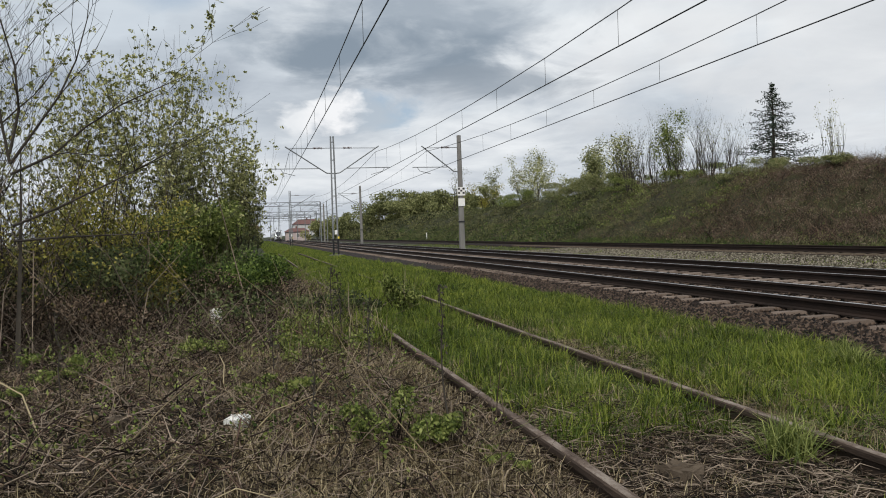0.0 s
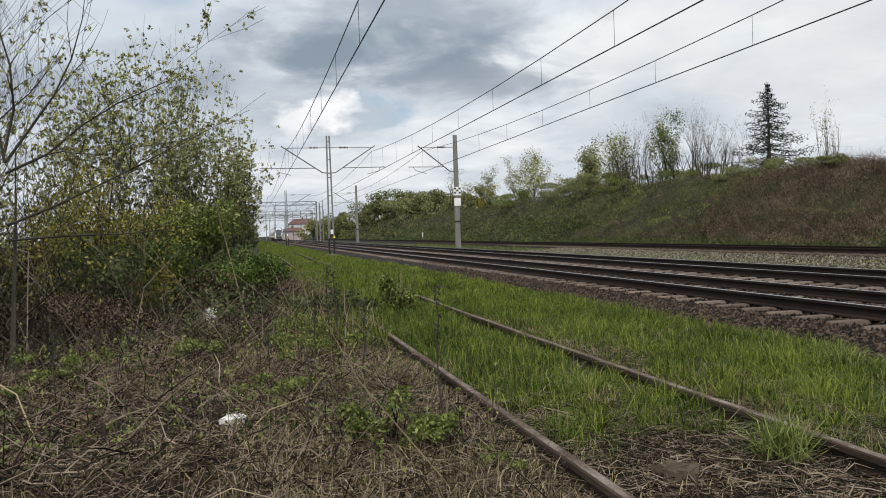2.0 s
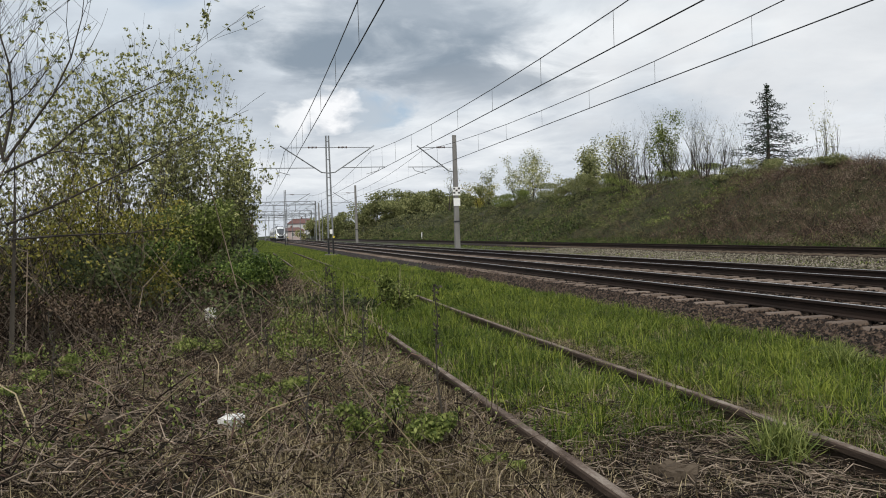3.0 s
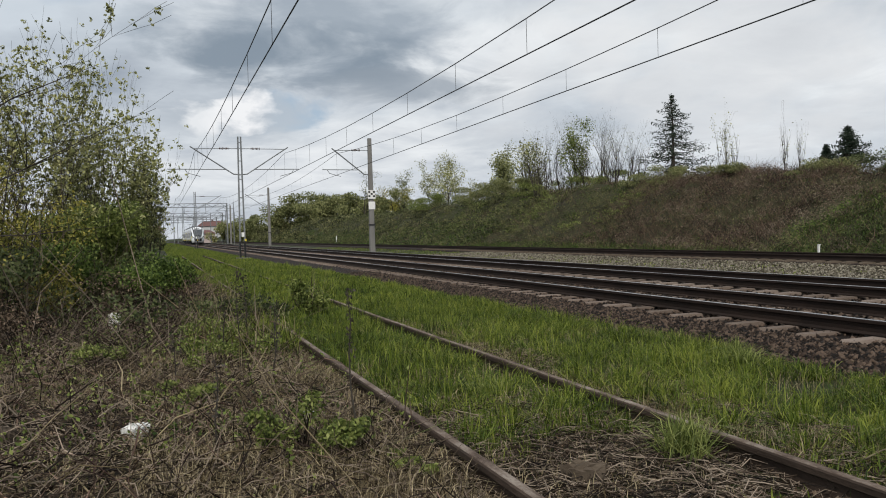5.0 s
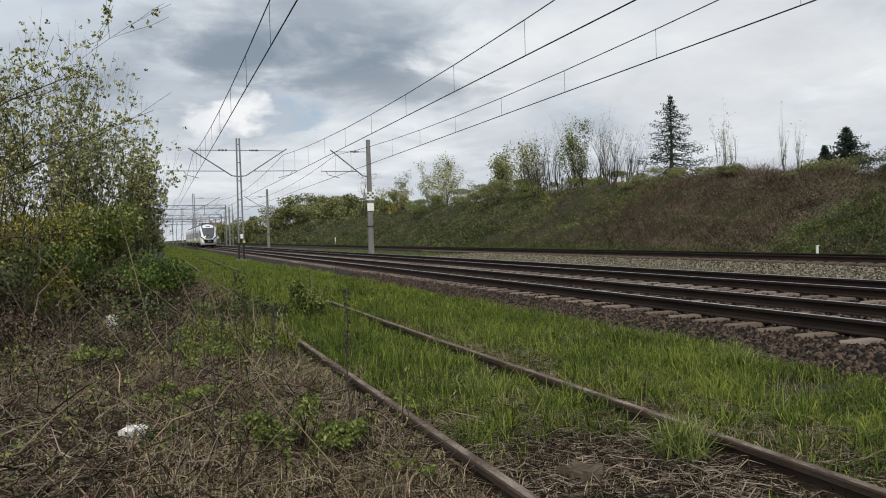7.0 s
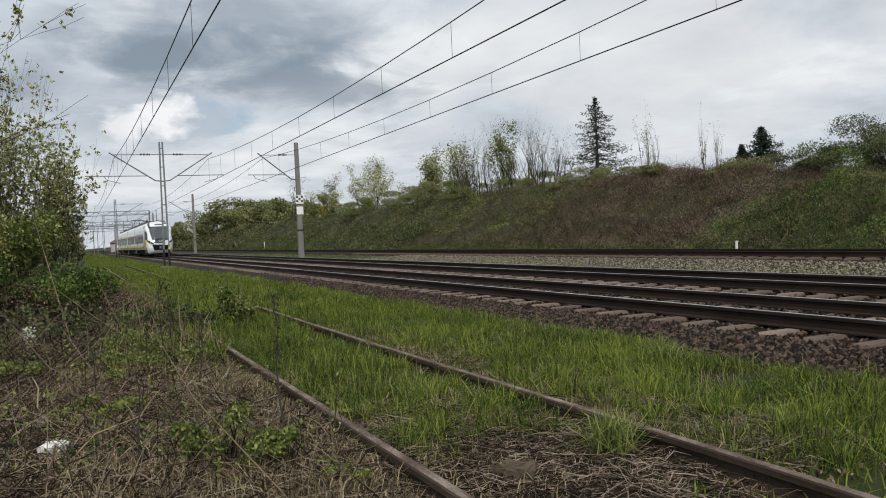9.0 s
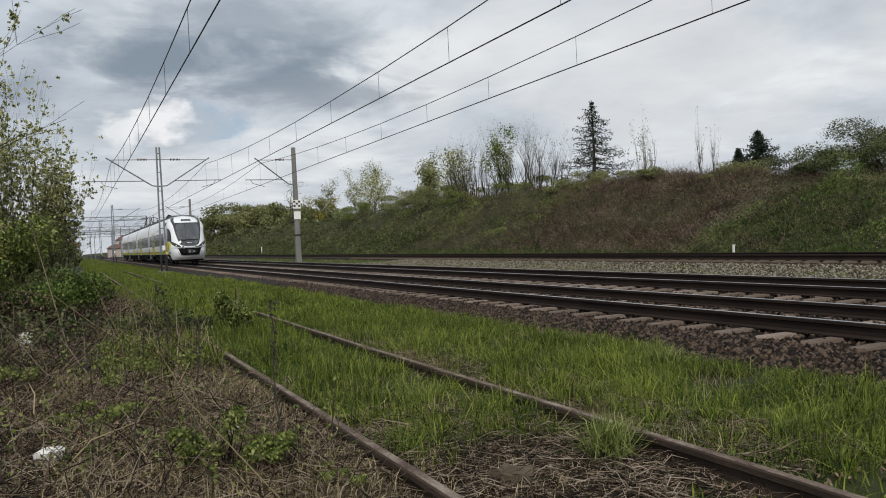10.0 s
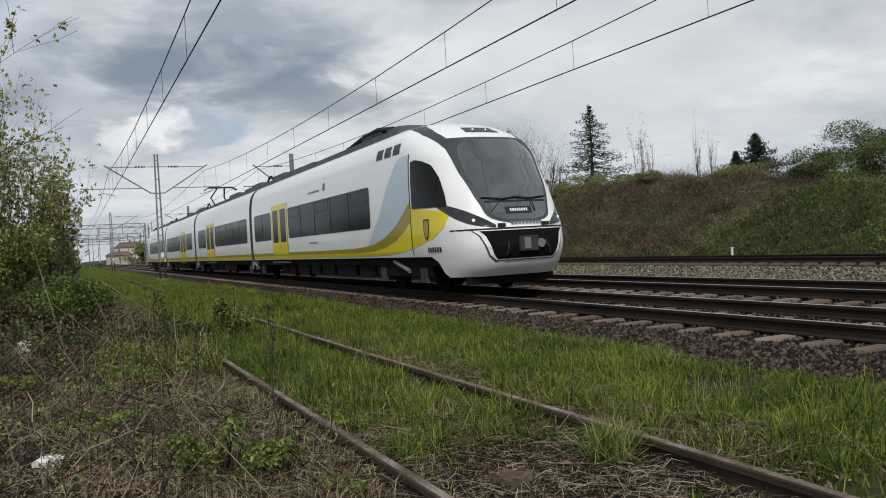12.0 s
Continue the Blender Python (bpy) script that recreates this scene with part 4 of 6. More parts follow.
def middle_car(train, y0, y1, flip):
    zz = [0.82, 0.95, 1.3, 2.5, 2.95, 3.15, 3.3, 3.45, 3.55, 3.64, 3.72, 3.78, 3.83, 3.87, 3.90, 3.92, 3.94]
    ring = [(-half_width(z), z) for z in zz] + [(half_width(z), z) for z in reversed(zz[:-1])]
    body = part("middle_car_body", Geo().grid([[(x, y, z) for x, z in ring] for y in (y0, y1)]), M["train_white"], train, "white middle car", True)
    for y in (y0, y1):
        part("end_wall", Geo().grid([[(-half_width(z), y, z), (half_width(z), y, z)] for z in zz]), M["train_grey"], body)
    at = (lambda a: y1 - a) if flip else (lambda a: y0 + a)
    for s in (-1, 1):
        for a, b in ((0.6, 9.1), (12.3, 15.2)):
            window_band(body, s, *sorted((at(a), at(b))))
        door(body, s, *sorted((at(9.4), at(12.0))))
        livery_stripe(body, s, y0, y1)
    roof_kit(body, y0 + 0.3, y1 - 4.2 if not flip else y1 - 0.3, random.Random(5))
    return body


def bogie(train, y):
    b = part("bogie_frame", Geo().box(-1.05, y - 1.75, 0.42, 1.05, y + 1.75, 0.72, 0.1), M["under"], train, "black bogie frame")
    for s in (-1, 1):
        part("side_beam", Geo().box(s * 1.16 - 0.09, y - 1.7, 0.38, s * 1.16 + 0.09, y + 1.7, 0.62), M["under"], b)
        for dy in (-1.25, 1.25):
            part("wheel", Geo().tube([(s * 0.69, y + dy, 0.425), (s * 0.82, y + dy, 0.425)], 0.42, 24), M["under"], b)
            part("axle_box", Geo().box(s * 1.12 - 0.16, y + dy - 0.2, 0.26, s * 1.12 + 0.16, y + dy + 0.2, 0.58, 0.05), M["dark_steel"], b)
        part("damper", Geo().tube([(s * 1.28, y - 0.5, 0.5), (s * 1.28, y + 0.4, 0.72)], 0.05, 8), M["galvanised"], b)


def make_train():
    train = thing("passenger_train", 0, 0, 0)
    tagged(train, "white four-car electric train with yellow sweep on the main track", "train")
    length = 73.4
    first = end_car(train)
    last = copy_thing(first, pose(0, length, 0, 0, 0, 180))
    middle_car(train, 20.1, 36.4, False)
    middle_car(train, 37.0, 53.3, True)
    for a in (19.6, 36.4, 53.3):
        g = Geo()
        rows = []
        n = 9
        for i in range(n + 1):
            w, h = (1.22, 3.5) if i % 2 else (1.14, 3.42)
            y = a + (0.5 if a < 30 or a > 40 else 0.6) * i / n
            rows.append([(-w, y, 0.9), (-w, y, h), (w, y, h), (w, y, 0.9)])
        part("gangway_bellows", g.grid(rows), M["rubber"], train, "black folded gangway between cars")
        part("jumper_hose", Geo().tube([(-1.30, a - 0.35, 0.80), (-1.36, a - 0.2, 0.45), (-1.30, a - 0.02, 0.42), (-1.30, a + 0.05, 0.82)], 0.035, 6), M["galvanised"], train)
        part("jumper_hose", Geo().tube([(-1.30, a + 0.5, 0.80), (-1.36, a + 0.6, 0.45), (-1.30, a + 0.8, 0.42), (-1.30, a + 0.9, 0.82)], 0.035, 6), M["galvanised"], train)
        part("roof_cable", Geo().tube([(-0.5, a - 0.9, 3.95), (-0.55, a - 0.2, 4.25), (-0.5, a + 0.3, 4.28), (-0.5, a + 1.1, 3.95)], 0.05, 6), M["rubber"], train)
    r = random.Random(11)
    for a, b in ((1.2, 19.4), (20.3, 36.2), (37.2, 53.1), (54.0, length - 1.2)):
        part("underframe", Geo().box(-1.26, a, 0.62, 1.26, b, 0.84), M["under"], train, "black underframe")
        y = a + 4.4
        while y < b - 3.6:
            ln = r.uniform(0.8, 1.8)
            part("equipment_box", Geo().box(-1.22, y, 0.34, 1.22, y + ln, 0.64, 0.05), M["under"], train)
            y += ln + r.uniform(0.1, 0.4)
    for y in (3.6, 19.85, 36.7, 53.55, length - 3.6):
        bogie(train, y)
    p = Geo()
    y = 35.0
    p.tube([(0.4, y - 0.3, 4.0), (0.4, y + 1.4, 4.62), (0.2, y, 5.10)], 0.05, 6)
    p.tube([(-0.4, y - 0.3, 4.0), (-0.4, y + 1.4, 4.62), (-0.2, y, 5.10)], 0.05, 6)
    p.tube([(-0.95, y, 4.98), (-0.7, y, 5.14), (0.7, y, 5.14), (0.95, y, 4.98)], 0.035, 6)
    p.tube([(-0.95, y + 0.4, 4.98), (-0.7, y + 0.4, 5.14), (0.7, y + 0.4, 5.14), (0.95, y + 0.4, 4.98)], 0.035, 6)
    p.box(-0.6, y - 0.8, 3.9, 0.6, y + 1.6, 4.03)
    part("pantograph", p, M["dark_steel"], train, "raised dark pantograph")
    return train


train = make_train()


# ---- plants ----
def gz(P):
    """Drops points (n, 2) onto the ground."""
    P = np.asarray(P, dtype=float)
    return np.column_stack([P, ground_z(P[:, 0], P[:, 1])])


def scatter(n, x0, x1, y0, y1):
    return np.column_stack([rng.uniform(x0, x1, n), rng.uniform(y0, y1, n)])


def stuff(ob, label, category):
    return tagged(ob, label, category, kind="stuff")


class Tree:
    """Grows limbs as tapered tubes and notes the twig ends for leaves."""

    def __init__(self, seed):
        self.r = random.Random(seed)
        self.geo, self.ends = Geo(), []

    def limb(self, p, d, length, radius, depth, rise=0.25, fork=3, wild=0.18, sides=5, angle=0.7):
        r = self.r
        pts, radii = [p], [radius]
        n = 5 if depth else 3
        for i in range(n):
            d = (d + Vector((r.gauss(0, wild), r.gauss(0, wild), r.gauss(0, wild) + rise * 0.35))).normalized()
            p = p + d * (length / n)
            pts.append(p)
            radii.append(max(radius * (1 - 0.85 * (i + 1) / n), 0.002))
            if depth == 0 or i >= n - 2:
                self.ends.append((p, d))
        self.geo.tube(pts, radii, sides if depth > 1 else 4 if depth else 3)
        if depth:
            for k in range(fork + r.randint(0, 2)):
                j = r.randint(1, n)
                a = r.uniform(0, 6.283)
                side_way = Vector((math.cos(a), math.sin(a), 0.1))
                dd = (d * (1 - angle) + side_way * angle + Vector((0, 0, rise))).normalized()
                self.limb(pts[j], dd, length * r.uniform(0.35, 0.6), radii[j] * 0.62, depth - 1, rise, fork, wild, sides, angle)


def tree(name, x, y, height, seed, leaf_mat, n_leaves, leaf_size, label, category, stems=1, radius=0.06, depth=2, rise=0.3, fork=4, angle=0.6, low=0.0, lean=(0, 0), group="", fuzz=0.12, base=None, bark="bark", whorl=1):
    t = Tree(seed)
    z = float(ground_z(x, y)) if base is None else base
    for i in range(stems):
        a, off = t.r.uniform(0, 6.28), 0.0 if stems == 1 else 0.06 * height
        d = Vector((math.cos(a) * 0.18 * (stems > 1) + lean[0], math.sin(a) * 0.18 * (stems > 1) + lean[1], 1)).normalized()
        h = height * (1 if i == 0 else t.r.uniform(0.7, 1.0))
        t.limb(Vector((off * math.cos(a) * 0.5, off * math.sin(a) * 0.5, -0.05)), d, h * 0.74, radius * (1 if i == 0 else 0.7), depth, rise, fork, 0.10, 6, angle)
    top = thing(name, x, y, z)
    tagged(top, label, category, group=group)
    if stems > 1:
        tagged(part("branchwork", t.geo, M[bark], top), kind="stuff")
    else:
        part("trunk", t.geo, M[bark], top)
    if n_leaves:
        ends = [e for e in t.ends if e[0].z > low * height] or t.ends
        pick = rng.integers(0, len(ends), n_leaves // whorl)
        P = np.array([tuple(ends[i][0] - ends[i][1] * rng.uniform(0, 0.12 * height * 0.4)) for i in pick]) + rng.normal(0, fuzz, (len(pick), 3))
        P = np.repeat(P, whorl, axis=0) + (rng.normal(0, leaf_size * 0.62, (len(pick) * whorl, 3)) if whorl > 1 else 0)
        leaves("crown", P, leaf_size, M[leaf_mat], top)
    return top


def blob_points(n, c, size, shell=0.55):
    """Points in a lumpy ellipsoid, thicker towards its skin."""
    d = rng.normal(size=(n, 3))
    d /= np.linalg.norm(d, axis=1)[:, None]
    k = rng.uniform(shell ** 3, 1, n) ** (1 / 3)
    k *= 1 + 0.22 * wave(d[:, 0] * 4 + c[0], d[:, 2] * 4 + c[1], 1.3)
    return np.asarray(c) + d * k[:, None] * np.asarray(size)


def bush(name, x, y, sx, sy, high, mat, n, leaf_size, label, seed, twig_n=60, category="shrub", clumps=9, group="", root=0.25, bend=0.10, low=0.25):
    """A shrub: a fan of stems under many overlapping clumps of leaves."""
    z = float(ground_z(x, y))
    top = thing(name, x, y, z)
    tagged(top, label, category, group=group)
    r = np.random.default_rng(seed)
    ends = np.column_stack([r.normal(0, sx * 0.45, twig_n), r.normal(0, sy * 0.45, twig_n), r.uniform(0.45, 1.02, twig_n) * high])
    tagged(twigs("branchwork", ends * np.array([root, root, 0.0]) + r.normal(0, 0.45 * high, (twig_n, 3)) * np.array([root > 0.5, root > 0.5, 0]), ends, 0.0052 * max(0.8, high / 1.8), M["twig"], bend, top), kind="stuff")
    P = []
    for i in range(clumps):
        c = (r.normal(0, sx * 0.42), r.normal(0, sy * 0.42), high * r.uniform(low, 0.82))
        k = r.uniform(0.45, 0.8)
        P.append(blob_points(n // clumps, c, (sx * 0.42 * k, sy * 0.42 * k, max(high * 0.28, 0.16 * sx) * k), 0.2))
    P = np.concatenate(P)
    P = P[P[:, 2] > 0.02]
    leaves("crown", P, leaf_size, M[mat], top)
    return top


def make_grass():
    def strip(name, n, x0, x1, y0, y1, high, wide, mat, label, lean=0.8, hole=-2.0, k=0.0):
        P = scatter(n, x0, x1, y0, y1)
        keep = wave(P[:, 0], P[:, 1], 1.6, k) > hole
        for rx in (XS - 0.7535, XS + 0.7535):
            keep &= (np.abs(P[:, 0] - rx) > 0.075) | (P[:, 1] > 13.5)
        P = P[keep]
        h = high * (1 + 0.45 * wave(P[:, 0], P[:, 1], 1.1, k + 1))
        stuff(blades(name, gz(P), h, wide, M[mat], lean), label, "grass")

    strip("grass_verge", 34000, 3.75, 6.05, 3.0, 14, 0.095, 0.006, "grass", "bright green grass between siding and main track", lean=1.6, hole=-0.4)
    strip("grass_verge", 9000, 3.25, 3.9, 3.0, 14, 0.085, 0.006, "grass", "thin green grass beside the siding rail", lean=1.2, hole=0.1, k=3.0)
    strip("grass_verge", 8000, 4.0, 5.75, 3.0, 14, 0.20, 0.007, "grass", "longer bright grass tufts beside the ballast", hole=0.2, k=2.0)
    strip("grass_verge", 40000, 3.2, 6.0, 14, 36, 0.12, 0.011, "grass", "bright green grass between siding and main track", hole=-0.6)
    strip("grass_verge", 60000, 0.7, 5.8, 30, 120, 0.10, 0.018, "grass", "bright green grass verge along the tracks", hole=-0.9)
    strip("grass_verge", 16000, -4, 5.6, 110, 330, 0.12, 0.06, "grass", "distant green grass along the tracks")
    strip("grass_verge", 20000, 3.3, 5.95, 3.0, 30, 0.11, 0.008, "dark_grass", "darker green grass among the bright", hole=-0.1, k=6.0)
    strip("siding_grass", 9000, 1.72, 3.05, 4.6, 15, 0.14, 0.007, "dark_grass", "darker green grass between the siding rails", hole=-0.1, k=6.0)
    strip("siding_grass", 17000, 1.70, 3.07, 5.0, 15, 0.105, 0.006, "grass", "green grass between the rusty siding rails", lean=1.6, hole=-0.35)
    strip("siding_grass", 2500, 1.75, 3.0, 5.5, 14, 0.21, 0.007, "grass", "longer grass between the rusty siding rails", hole=0.1, k=5.0)
    strip("siding_grass", 16000, 0.9, 3.2, 15, 32, 0.20, 0.012, "grass", "green grass over the siding rails")
    strip("siding_grass", 1800, 1.75, 3.0, 3.2, 5.6, 0.10, 0.006, "grass", "thin grass between the rusty siding rails", hole=0.2)
    strip("dry_grass", 10000, 0.9, 1.56, 3.5, 14, 0.10, 0.005, "straw", "dry straw-coloured grass along the siding rail", lean=1.0)
    strip("dry_grass", 11000, 3.25, 4.2, 3.2, 10, 0.10, 0.005, "straw", "dry grass beside the siding rail", lean=1.2, hole=-0.1, k=1.0)
    strip("dry_grass", 7000, 3.3, 6.0, 3.2, 12, 0.10, 0.005, "straw", "dry blades among the green grass", lean=1.0)
    strip("dry_grass", 3000, 1.7, 3.0, 3.2, 12, 0.10, 0.005, "straw", "dry blades among the siding grass", lean=1.0)
    strip("dry_grass", 26000, -6, 1.3, 3.0, 15, 0.12, 0.008, "straw", "dry matted grass on rough ground", lean=1.4, hole=-0.5)
    strip("dry_grass", 900, 0.3, 1.5, 8, 15, 0.48, 0.008, "straw", "tall dry grass stalks", lean=0.7, hole=0.0)
    strip("green_weeds", 16000, -6, 1.3, 4.4, 15, 0.09, 0.007, "dark_grass", "low green weeds among dead twigs", lean=0.8, hole=0.25, k=3.0)
    strip("tall_grass", 6500, 0.3, 1.5, 8.2, 14.5, 0.34, 0.009, "grass", "tall green grass clump beside the siding", lean=0.9, hole=-0.1)
    strip("dry_grass", 13000, -0.2, 1.55, 3.0, 9.5, 0.13, 0.006, "straw", "pale curled dry grass beside the siding", lean=1.5, hole=-0.45, k=7.0)
    strip("bank_grass", 24000, 21.9, 24.4, 12, 60, 0.16, 0.02, "dark_grass", "green grass at the foot of the bank", lean=1.3)
    strip("bank_grass", 14000, 22.5, 27, 60, 230, 0.25, 0.08, "dark_grass", "green grass on the distant bank", lean=1.4)
    strip("gravel_weeds", 16000, 14.6, 19.4, 10, 90, 0.11, 0.02, "grass", "sparse weeds on the gravel strip", hole=0.05)
    strip("bank_grass", 12000, 24.2, 31, 12, 27, 0.20, 0.03, "dark_grass", "green grass high on the bank", lean=1.6)
    strip("dry_grass", 9000, -6, 1.5, -4, 3.1, 0.10, 0.008, "straw", "dry matted grass on rough ground", lean=1.4, hole=-0.5)
    strip("grass_verge", 9000, 1.75, 6.3, -4, 3.1, 0.11, 0.009, "grass", "bright green grass beside the siding", hole=-0.5)
    def tufts(n, x0, x1, y0, y1, per, high, wide, mat, label, hole=-2.0, k=0.0):
        C = scatter(n, x0, x1, y0, y1)
        C = C[wave(C[:, 0], C[:, 1], 1.6, k) > hole]
        for rx in (XS - 0.7535, XS + 0.7535):
            C = C[np.abs(C[:, 0] - rx) > 0.10]
        big = np.repeat(rng.uniform(0.5, 1.45, len(C)), per)
        P = np.repeat(C, per, axis=0) + rng.normal(0, 0.045, (len(C) * per, 2)) * big[:, None]
        stuff(blades("grass_tussocks", gz(P), high * big, wide, M[mat], 1.3), label, "grass")

    tufts(800, 3.5, 5.8, 3.0, 15, 34, 0.19, 0.007, "grass", "uneven tussocks of bright grass along the track", -0.4)
    tufts(420, 1.75, 3.02, 4.6, 15, 30, 0.20, 0.007, "grass", "uneven tussocks of grass between the siding rails", -0.4)
    tufts(80, 1.5, 3.4, 3.2, 9, 20, 0.14, 0.006, "straw", "pale dry tussocks by the siding rails", -0.1, 2.0)
    tufts(260, -3.0, 1.5, 3.2, 9, 22, 0.14, 0.005, "straw", "pale dry tussocks on rough ground", 0.0, 5.0)
    tufts(420, 1.0, 5.7, 15, 40, 30, 0.22, 0.013, "grass", "uneven tussocks of grass along the tracks", -0.3)
    # the tuft by the rail
    for x, y, h, n in ((2.90, 3.98, 0.27, 460), (5.3, 6.3, 0.25, 380), (5.55, 6.7, 0.24, 300), (2.55, 6.0, 0.2, 260)):
        P = np.column_stack([rng.normal(x, 0.06, n), rng.normal(y, 0.06, n)])
        tagged(blades("grass_tuft", gz(P), h, 0.008, M["leaf_fresh"], 1.0), "single bright green grass tuft beside the rail", "grass tuft", group="grass tufts")


def make_litter():
    def sticks(name, n, x0, x1, y0, y1, ln, radius, mat, label, lift=0.05, up=0.15, hole=-2.0):
        A = scatter(n, x0, x1, y0, y1)
        A = A[wave(A[:, 0], A[:, 1], 1.3, 4.0) > hole]
        A = gz(A)
        m = len(A)
        a = rng.uniform(0, 6.28, m)
        L = ln * rng.uniform(0.4, 1.6, m)
        A[:, 2] += rng.uniform(0, lift, m)
        B = A + np.column_stack([np.cos(a) * L, np.sin(a) * L, np.abs(rng.normal(0, up, m)) * L])
        stuff(twigs(name, A, B, radius, M[mat], 0.10), label, "twigs")

    sticks("dead_twigs", 13000, -6, 1.5, 2.8, 9, 0.13, 0.0036, "twig", "tangle of dead brown twigs on the ground", 0.08, 0.45)
    sticks("dead_twigs", 3000, -6, 1.4, 3.0, 9, 0.30, 0.0038, "twig", "longer dead brown twigs on the ground", 0.08, 0.35)
    sticks("dead_twigs", 12000, -7, 1.4, 9, 17, 0.26, 0.005, "twig", "tangle of dead brown twigs on the ground", 0.15, 0.55)
    sticks("dead_twigs", 90, -4, 0.8, 3.5, 8, 0.45, 0.005, "straw", "long pale dead stems lying on the ground", 0.12, 0.25)
    sticks("dead_twigs", 4500, -5, 1.5, 2.8, 8, 0.11, 0.003, "straw", "short pale dead stems on the ground", 0.06, 0.4)
    sticks("dead_twigs", 5000, -6, 1.5, -4, 2.9, 0.13, 0.0036, "twig", "tangle of dead brown twigs on the ground", 0.08, 0.45)
    # long arching bramble canes, each in three joined pieces
    A = gz(np.concatenate([scatter(240, -5, 1.2, 3.4, 9), scatter(260, -5, 0.9, 9, 15)]))
    m = len(A)
    a, L = rng.uniform(0, 6.28, m), rng.uniform(0.35, 0.95, m)
    way = np.column_stack([np.cos(a), np.sin(a), np.zeros(m)]) * L[:, None]
    lift = rng.uniform(0.15, 0.5, m)
    pts = [A + way * u + np.column_stack([np.zeros(m), np.zeros(m), lift * 4 * u * (1 - u) * L]) for u in (0, 0.25, 0.5, 0.75, 0.97)]
    stuff(twigs("arching_canes", np.concatenate(pts[:-1]), np.concatenate(pts[1:]), 0.0042, M["cane"], 0.02), "long arching reddish dead bramble canes", "brambles")
    sticks("dead_twigs", 800, -2.6, -0.4, 4.0, 6.2, 0.22, 0.0048, "twig", "heap of grey dead branches on the ground", 0.16, 0.4)
    sticks("siding_twigs", 7000, 1.2, 3.1, 2.8, 6.2, 0.17, 0.0035, "twig", "dead twigs and roots between the siding rails", 0.05, 0.12)
    sticks("siding_twigs", 5000, 3.2, 4.3, 3.0, 9.5, 0.14, 0.003, "twig", "dead twigs beside the siding rail", 0.05, 0.12, hole=-0.2)
    sticks("bramble_canes", 2600, -0.6, 0.75, 12.5, 24, 0.45, 0.006, "twig", "arching brown bramble canes", 0.30, 0.4)
    P = gz(scatter(30000, -6, 1.6, 3.0, 14))
    P[:, 2] += rng.uniform(0.005, 0.06, len(P))
    stuff(leaves("dead_leaves", P, 0.020, M["dead_leaf"], up=0.6), "dead brown leaves on the ground", "dead leaves")
    P = gz(scatter(30000, -6, 1.7, 3.0, 15))
    P = P[wave(P[:, 0], P[:, 1], 1.2, 5.0) + 0.6 * wave(P[:, 0], P[:, 1], 4.0, 2.0) > 0.38]
    P[:, 2] += rng.uniform(0.01, 0.14, len(P))
    stuff(leaves("ground_herbs", P, 0.013, M["leaf_fresh"], up=0.8), "small fresh green leaves among the dead twigs", "weeds")
    P = gz(scatter(16000, -6, 1.7, 5.0, 16))
    P = P[wave(P[:, 0], P[:, 1], 1.0, 8.0) > 0.2]
    P[:, 2] += rng.uniform(0.01, 0.30, len(P))
    stuff(leaves("ground_herbs", P, 0.016, M["leaf_green"], up=0.8), "green leaves of low undergrowth", "weeds")
    P = gz(scatter(3500, 1.7, 4.2, 2.8, 7))
    P[:, 2] += rng.uniform(0.005, 0.03, len(P))
    stuff(leaves("dead_leaves", P, 0.020, M["dead_leaf"], up=1.5), "dead brown leaves between the rails", "dead leaves")


def make_ballast_stones():
    P = scatter(24000, 5.95, 7.05, 2.5, 28)
    z = np.interp(P[:, 0], [5.7, 6.0, 6.5, 6.95, 7.1], [-0.19, -0.03, 0.02, 0.045, 0.045])
    stuff(stones("ballast_stones", np.column_stack([P, z]), 0.038, M["ballast_stone"]), "reddish-brown crushed stones on the ballast shoulder", "ballast stones")
    P = scatter(26000, 7.0, 13.9, 4, 34)
    stuff(stones("ballast_stones", np.column_stack([P, np.where((np.abs(P[:, 0] - XM) < 0.66) | (np.abs(P[:, 0] - X2) < 0.66), 0.082, 0.056)]), 0.038, M["ballast_stone"]), "reddish-brown crushed stones between the sleepers", "ballast stones")
    P = scatter(26000, 14.2, 20.0, 8, 48)
    z = np.interp(P[:, 0], [14.1, 15, 17.5, 19.2, 22], [-0.12, 0.0, 0.0, 0.05, 0.12])
    stuff(stones("gravel_stones", np.column_stack([P, z]), 0.045, M["pale_stone"]), "pale yellowish stones on the gravel strip", "gravel")


